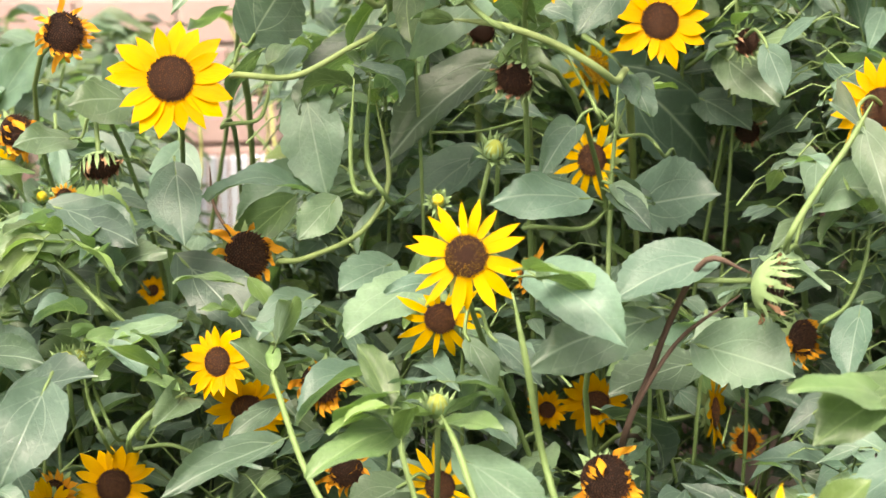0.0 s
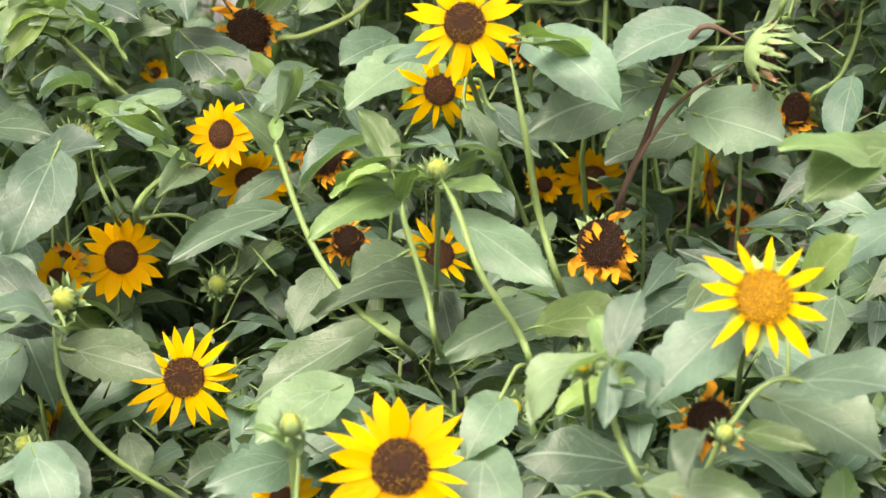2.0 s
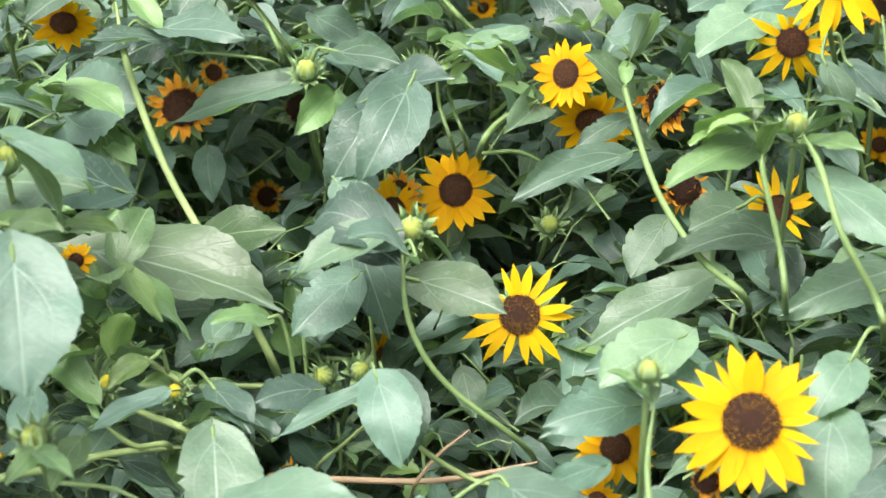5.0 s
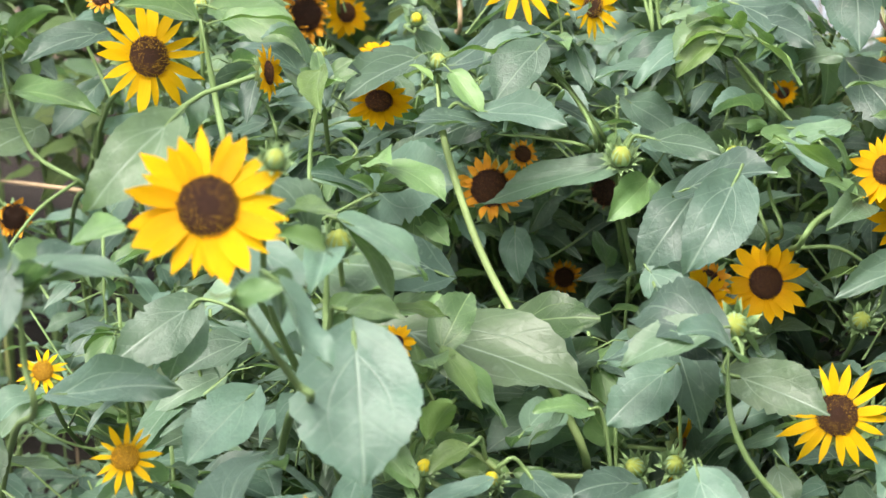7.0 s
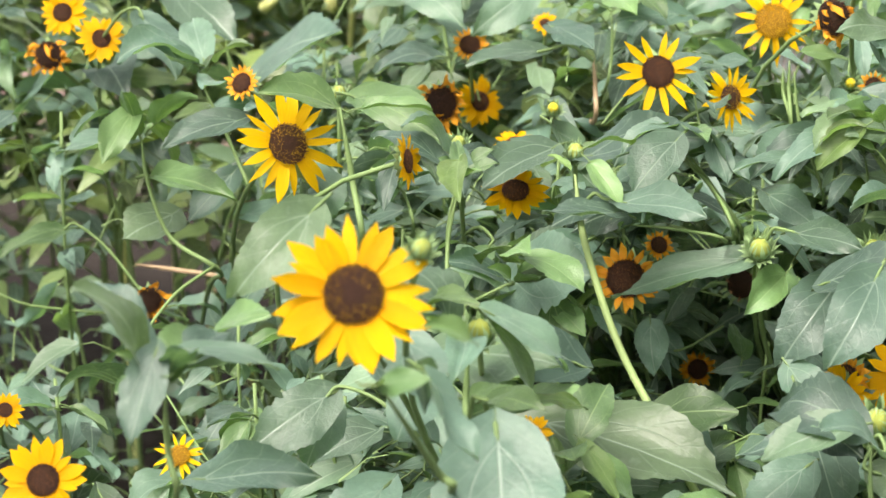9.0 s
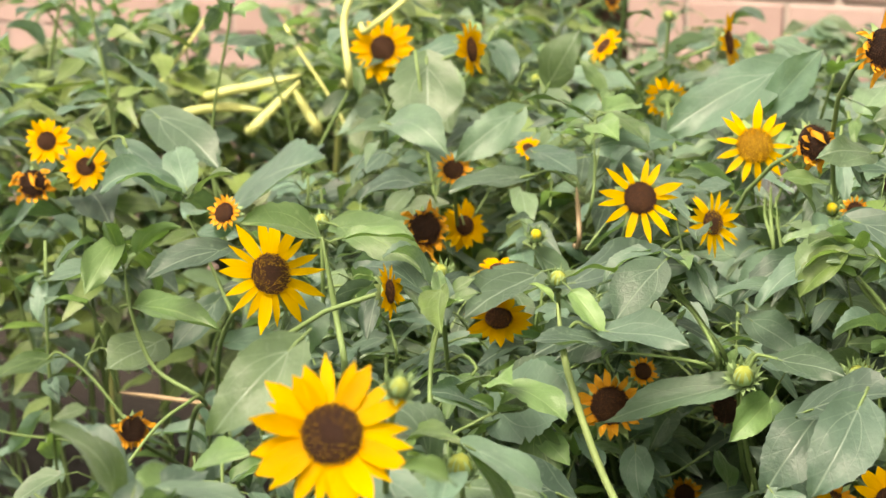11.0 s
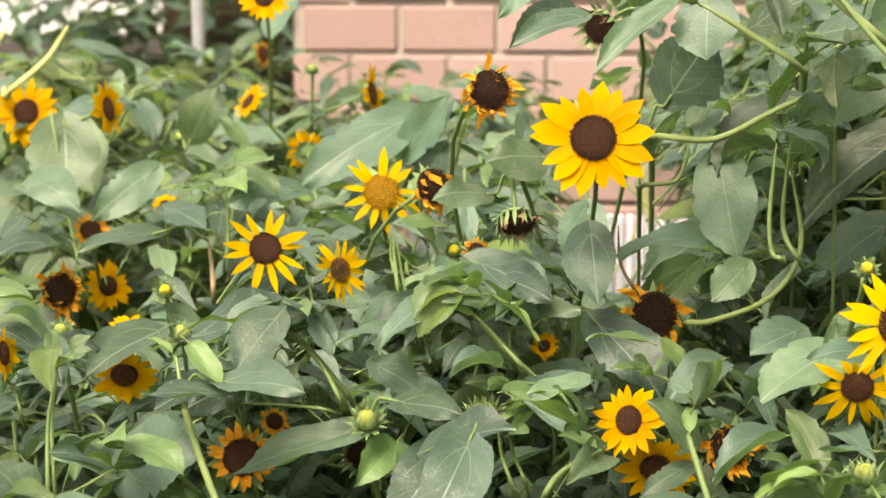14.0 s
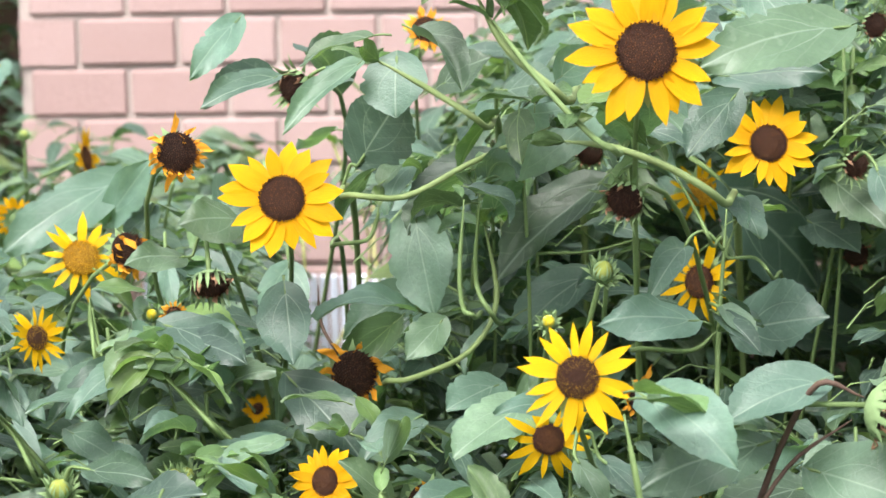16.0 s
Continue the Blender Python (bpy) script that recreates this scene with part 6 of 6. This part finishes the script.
leaf_to((-0.333, 2.050, 0.916), (-0.275, 2.000, 0.902), (0.004, -0.678, 0.735), wide=0.87, pick=7)
leaf_to((-0.337, 2.000, 0.904), (-0.373, 1.970, 0.905), (0.247, -0.654, 0.715), pick=5)
leaf_to((-0.385, 2.020, 0.892), (-0.432, 1.970, 0.858), (-0.052, -0.667, 0.743), wide=0.76, pick=3)
leaf_to((-0.426, 2.000, 0.873), (-0.470, 1.960, 0.866), (0.066, -0.397, 0.915), wide=0.55, pick=5)
leaf_to((-0.308, 2.050, 0.868), (-0.251, 2.020, 0.890), (0.084, -0.671, 0.737), wide=1.26, pick=4)
leaf_to((-0.247, 1.950, 0.840), (-0.299, 1.900, 0.826), (0.044, -0.659, 0.751), wide=0.69, pick=7)
leaf_to((-0.405, 1.930, 0.821), (-0.343, 1.890, 0.821), (0.125, -0.649, 0.751), wide=0.80, pick=7)
leaf_to((-0.367, 1.880, 0.793), (-0.293, 1.850, 0.819), (-0.011, -0.649, 0.760), pick=1)
leaf_to((-0.141, 2.120, 0.930), (-0.218, 2.070, 0.928), (0.055, -0.411, 0.910), wide=0.86, pick=3)
leaf_to((-0.300, 2.120, 1.018), (-0.345, 2.080, 1.018), (0.262, -0.677, 0.688), wide=1.82, pick=4)
leaf_to((0.197, 2.200, 0.892), (0.271, 2.160, 0.911), (-0.257, -0.885, 0.388), wide=1.43, pick=1)
leaf_to((0.240, 1.970, 1.197), (0.127, 1.920, 1.168), (-0.133, -0.724, 0.677), wide=0.90, pick=1)
leaf_to((-0.021, 1.330, 0.636), (0.017, 1.292, 0.643), (0.024, -0.655, 0.755), pick=2, young=True)
leaf_to((0.066, 1.322, 0.604), (-0.011, 1.277, 0.635), (0.024, -0.655, 0.755), pick=5)
leaf_to((-0.599, 1.722, 0.704), (-0.638, 1.661, 0.707), (0.114, -0.590, 0.799), young=True)
leaf_to((-0.600, 1.722, 0.706), (-0.535, 1.687, 0.720), (0.088, -0.483, 0.871), young=True)
leaf_to((-0.564, 1.941, 0.833), (-0.615, 1.865, 0.824), (0.121, -0.563, 0.818), pick=2)
leaf_to((-0.661, 1.945, 0.746), (-0.596, 1.968, 0.791), (0.188, -0.864, 0.468), wide=1.15, pick=1)
leaf_to((-0.650, 2.021, 0.862), (-0.697, 1.933, 0.836), (0.143, -0.663, 0.735), pick=2)
leaf_to((-0.973, 2.800, 0.955), (-0.927, 2.744, 0.879), (0.176, -0.810, 0.559), wide=1.2, pick=5)
leaf_to((-0.497, 2.563, 0.962), (-0.440, 2.567, 1.029), (0.176, -0.810, 0.559), pick=2)
leaf_to((-0.274, 2.277, 1.139), (-0.338, 2.214, 1.115), (0.084, -0.682, 0.727), pick=6)
leaf_to((-0.271, 2.143, 0.798), (-0.325, 2.089, 0.782), (0.008, -0.749, 0.662))
leaf_to((-0.428, 2.092, 0.796), (-0.372, 2.038, 0.784), (0.008, -0.749, 0.662))
leaf_to((-0.332, 2.084, 0.762), (-0.391, 2.031, 0.754), (0.010, -0.664, 0.747))
leaf_to((-0.137, 2.270, 0.919), (-0.205, 2.212, 0.884), (0.006, -0.818, 0.575))
leaf_to((0.212, 2.241, 1.219), (0.259, 2.193, 1.159), (0.040, -0.939, 0.342), pick=5)
leaf_to((-0.116, 1.754, 0.574), (-0.200, 1.678, 0.561), (0.074, -0.748, 0.659), pick=1)
leaf_to((-0.675, 2.001, 0.728), (-0.616, 2.014, 0.783), (0.083, -0.814, 0.575), wide=1.1, pick=5)
leaf_to((-0.380, 2.097, 0.744), (-0.320, 2.059, 0.768), (0.039, -0.467, 0.884))
leaf_to((-0.535, 1.258, 0.898), (-0.558, 1.234, 0.911), (0.147, -0.609, 0.779), young=True)
leaf_to((-0.728, 2.379, 0.912), (-0.697, 2.331, 0.898), (0.514, -0.306, 0.801), wide=0.96, pick=4)
leaf_to((-0.488, 2.009, 0.919), (-0.488, 1.955, 0.921), (-0.492, -0.523, 0.696), wide=0.82, pick=4)
leaf_to((-0.301, 2.032, 0.877), (-0.327, 1.991, 0.884), (-0.335, -0.446, 0.830), wide=0.82, pick=8)
leaf_to((-0.507, 1.991, 0.837), (-0.505, 1.954, 0.835), (-0.372, -0.545, 0.751), wide=1.06, pick=3)
leaf_to((-0.706, 1.996, 0.763), (-0.716, 1.947, 0.734), (-0.175, -0.603, 0.778), wide=1.00, pick=4, young=True)
leaf_to((-0.124, 2.073, 0.830), (-0.147, 2.035, 0.830), (0.240, -0.584, 0.776), wide=0.93, pick=2)
leaf_to((-0.226, 1.874, 0.792), (-0.247, 1.819, 0.780), (0.549, -0.713, 0.437), wide=1.06, pick=9)
leaf_to((-0.074, 1.852, 0.814), (-0.123, 1.813, 0.783), (-0.477, -0.692, 0.542), wide=0.86, pick=9)
leaf_to((-0.350, 2.104, 0.984), (-0.393, 2.051, 0.985), (0.294, -0.477, 0.828), wide=1.08, pick=4)
leaf_to((0.125, 2.085, 0.990), (0.088, 2.028, 0.949), (0.152, -0.676, 0.721), wide=0.93, pick=6)
leaf_to((-0.157, 2.216, 0.896), (-0.212, 2.162, 0.856), (0.600, -0.586, 0.544), wide=0.77, pick=2, young=True)
leaf_to((0.176, 2.214, 1.141), (0.271, 2.180, 1.146), (0.187, -0.817, 0.545), wide=0.87, pick=7)
leaf_to((-0.126, 1.995, 0.848), (-0.168, 1.939, 0.823), (0.045, -0.708, 0.705), wide=0.92, pick=3)
leaf_to((0.081, 2.154, 0.951), (0.025, 2.106, 0.951), (-0.225, -0.563, 0.795), wide=0.77, pick=6)
leaf_to((0.220, 2.311, 1.100), (0.277, 2.264, 1.095), (0.228, -0.378, 0.897), wide=0.79, pick=3)
leaf_to((-0.132, 2.181, 1.059), (-0.154, 2.145, 1.017), (-0.153, -0.482, 0.863), wide=0.92, pick=3)
leaf_to((-0.197, 2.190, 1.147), (-0.204, 2.137, 1.142), (0.400, -0.549, 0.734), wide=1.02, pick=0)
leaf_to((-1.028, 2.162, 0.776), (-1.059, 2.111, 0.731), (0.510, -0.233, 0.828), wide=0.94, pick=7)
leaf_to((-0.968, 1.726, 0.679), (-1.002, 1.660, 0.686), (-0.540, -0.358, 0.762), wide=1.06, pick=3)
leaf_to((-0.826, 1.660, 0.689), (-0.839, 1.599, 0.699), (-0.026, -0.245, 0.969), wide=0.96, pick=0)
leaf_to((-0.420, 1.982, 0.768), (-0.449, 1.933, 0.740), (0.469, -0.719, 0.513), wide=1.10, pick=0, young=True)
leaf_to((-0.437, 2.228, 0.828), (-0.469, 2.174, 0.880), (0.036, -0.298, 0.954), wide=0.78, pick=9)
leaf_to((-0.887, 1.999, 0.822), (-0.859, 1.970, 0.779), (0.370, -0.458, 0.808), wide=1.00, pick=8)
leaf_to((-1.208, 2.214, 0.751), (-1.220, 2.151, 0.763), (-0.190, -0.631, 0.752), wide=0.97, pick=0)
leaf_to((-1.239, 2.190, 0.689), (-1.284, 2.129, 0.669), (0.171, -0.397, 0.902), wide=0.85, pick=4, young=True)
leaf_to((-1.032, 1.918, 0.663), (-1.031, 1.881, 0.661), (0.420, -0.468, 0.777), wide=0.94, pick=9)
leaf_to((-0.840, 2.113, 0.802), (-0.789, 2.087, 0.817), (-0.298, -0.389, 0.872), wide=0.80, pick=1)
leaf_to((-1.172, 2.273, 0.914), (-1.120, 2.236, 0.859), (0.496, -0.500, 0.710), wide=1.10, pick=1)
leaf_to((-0.366, 2.192, 0.901), (-0.295, 2.149, 0.892), (-0.033, -0.809, 0.587), wide=1.13, pick=1, young=True)
leaf_to((-0.586, 2.100, 0.876), (-0.598, 2.059, 0.839), (0.269, -0.509, 0.818), wide=1.05, pick=1)
leaf_to((-0.881, 1.977, 0.803), (-0.875, 1.919, 0.795), (0.352, -0.302, 0.886), wide=0.84, pick=8)
leaf_to((-0.687, 2.076, 0.829), (-0.658, 2.033, 0.806), (0.287, -0.202, 0.936), wide=0.91, pick=6)
leaf_to((-0.670, 1.898, 0.764), (-0.708, 1.847, 0.787), (0.437, -0.490, 0.754), wide=1.00, pick=2)
leaf_to((-0.324, 1.951, 0.850), (-0.358, 1.911, 0.848), (-0.002, -0.308, 0.951), wide=0.94, pick=9)
leaf_to((-0.084, 2.025, 0.682), (-0.051, 1.960, 0.644), (0.011, -0.821, 0.571))
leaf_to((0.161, 1.315, 0.745), (0.149, 1.278, 0.727), (-0.217, -0.435, 0.874), wide=1.07, pick=9)
leaf_to((0.201, 1.556, 0.662), (0.269, 1.513, 0.623), (-0.358, -0.404, 0.842), wide=0.78, pick=4)
leaf_to((-0.235, 1.840, 0.619), (-0.203, 1.816, 0.652), (0.226, -0.296, 0.928), wide=1.04, pick=8)
leaf_to((-0.314, 2.101, 0.786), (-0.297, 2.074, 0.781), (-0.090, -0.654, 0.751), wide=0.90, pick=2)
leaf_to((-0.348, 2.096, 0.771), (-0.399, 2.047, 0.772), (0.413, -0.532, 0.740), wide=0.76, pick=9)
leaf_to((-0.253, 2.110, 0.816), (-0.278, 2.050, 0.807), (0.339, -0.535, 0.774), wide=1.04, pick=2)
leaf_to((-0.046, 1.639, 0.646), (-0.068, 1.609, 0.686), (0.268, -0.406, 0.874), wide=0.96, pick=3)
leaf_to((-0.406, 2.046, 0.677), (-0.372, 1.985, 0.640), (0.094, -0.814, 0.573), pick=2)
leaf_to((-0.408, 1.979, 0.766), (-0.410, 1.925, 0.761), (0.619, -0.464, 0.634), wide=1.00, pick=4, young=True)
leaf_to((-0.242, 2.071, 0.639), (-0.267, 2.023, 0.647), (0.040, -0.239, 0.970), wide=0.84, pick=6, young=True)
leaf_to((-0.463, 2.047, 0.669), (-0.469, 2.017, 0.706), (0.130, -0.221, 0.966), wide=1.04, pick=8, young=True)
leaf_to((-0.536, 2.136, 0.700), (-0.547, 2.095, 0.676), (0.247, -0.496, 0.833), wide=0.87, pick=8)
leaf_to((-0.192, 1.805, 0.594), (-0.149, 1.774, 0.594), (0.419, -0.344, 0.840), wide=1.04, pick=0, young=True)
leaf_to((-0.202, 1.886, 0.728), (-0.176, 1.837, 0.727), (-0.098, -0.158, 0.983), wide=0.91, pick=2)
leaf_to((-0.340, 2.027, 0.726), (-0.279, 2.001, 0.763), (-0.145, -0.309, 0.940), wide=0.92, pick=2)

# views through the bed to the wall and the panel stay open
HEADS.append((Vector((-0.680, 3.950, 0.659)), 0.03))
HEADS.append((Vector((-0.304, 3.950, 0.658)), 0.08))
HEADS.append((Vector((-0.318, 4.100, 0.676)), 0.07))
HEADS.append((Vector((-0.349, 4.100, 0.721)), 0.06))
HEADS.append((Vector((-0.335, 3.950, 0.657)), 0.08))
bed()

WHITE = plain("white_plastic", (0.66, 0.72, 0.84), (0.74, 0.80, 0.90), 20, 0.45, 0.1, 0.001)

# house base of brick with white siding over a dark board
brick_wall("wall_west", -5.5, WALL_LEFT - 0.35, 5.6, 0.80, (-3.2, WALL_LEFT - 0.35, 0.4, 0.8), "low pink brick wall under white siding")
trim = prism("trim", SHADE, -5.5, WALL_LEFT - 0.35, 5.58, 5.80, 0.80, 0.85, "dark board between brick and siding", "trim")
siding = prism("wall_siding", SHADE, -5.5, WALL_LEFT - 0.35, 5.64, 5.80, 0.85, 2.9, "white painted horizontal siding above low brick wall")
board = box_mesh("board", 4.2, 0.02, 0.145, SIDING, 0.003)
for i in range(14):
    m = Matrix.Translation(Vector((-3.4, 5.625, 0.925 + 0.147 * i)) - siding.location) @ Matrix.Rotation(radians(-4), 4, "X")
    part("board", board, siding, m)
# side face in shade: darkened by its brick colour, not by the sun
prism("wall_return", BRICK_IN_SHADE, WALL_LEFT - 0.34, WALL_LEFT - 0.002, WALL_Y + 0.35, 5.8, 0, 2.4, "brick return beside the wall, its shade painted into the colour")
post = tagged(new("fence_post", mesh_of("fence_post", *tube([(0, 0, 0), (0, 0, 0.9), (0, 0, 1.8)], [0.012] * 3, 12), [METAL])), "grey metal post standing behind the sunflowers", "post")
post.location = (-1.10, 4.0, 0)


def slatted_panel():
    """White panel of upright slats between two rails, standing at the foot of the wall."""
    ob = tagged(new("slatted_panel"), "white plastic panel of narrow upright slats by the wall", "panel")
    ob.location = (-0.2, 3.96, 0)
    slat = box_mesh("slat", 0.0145, 0.016, 0.62, WHITE, 0.003)
    for i in range(56):
        part("slat", slat, ob, Matrix.Translation((-0.50 + 0.0185 * i, 0, 0.36)))
    rail = box_mesh("rail", 1.06, 0.02, 0.035, WHITE, 0.004)
    for z in (0.06, 0.40):
        part("rail", rail, ob, Matrix.Translation((0, 0.018, z)))
    foot = box_mesh("foot", 0.04, 0.10, 0.06, WHITE, 0.006)
    for x in (-0.46, 0.46):
        part("foot", foot, ob, Matrix.Translation((x, 0.01, 0.03)))


slatted_panel()
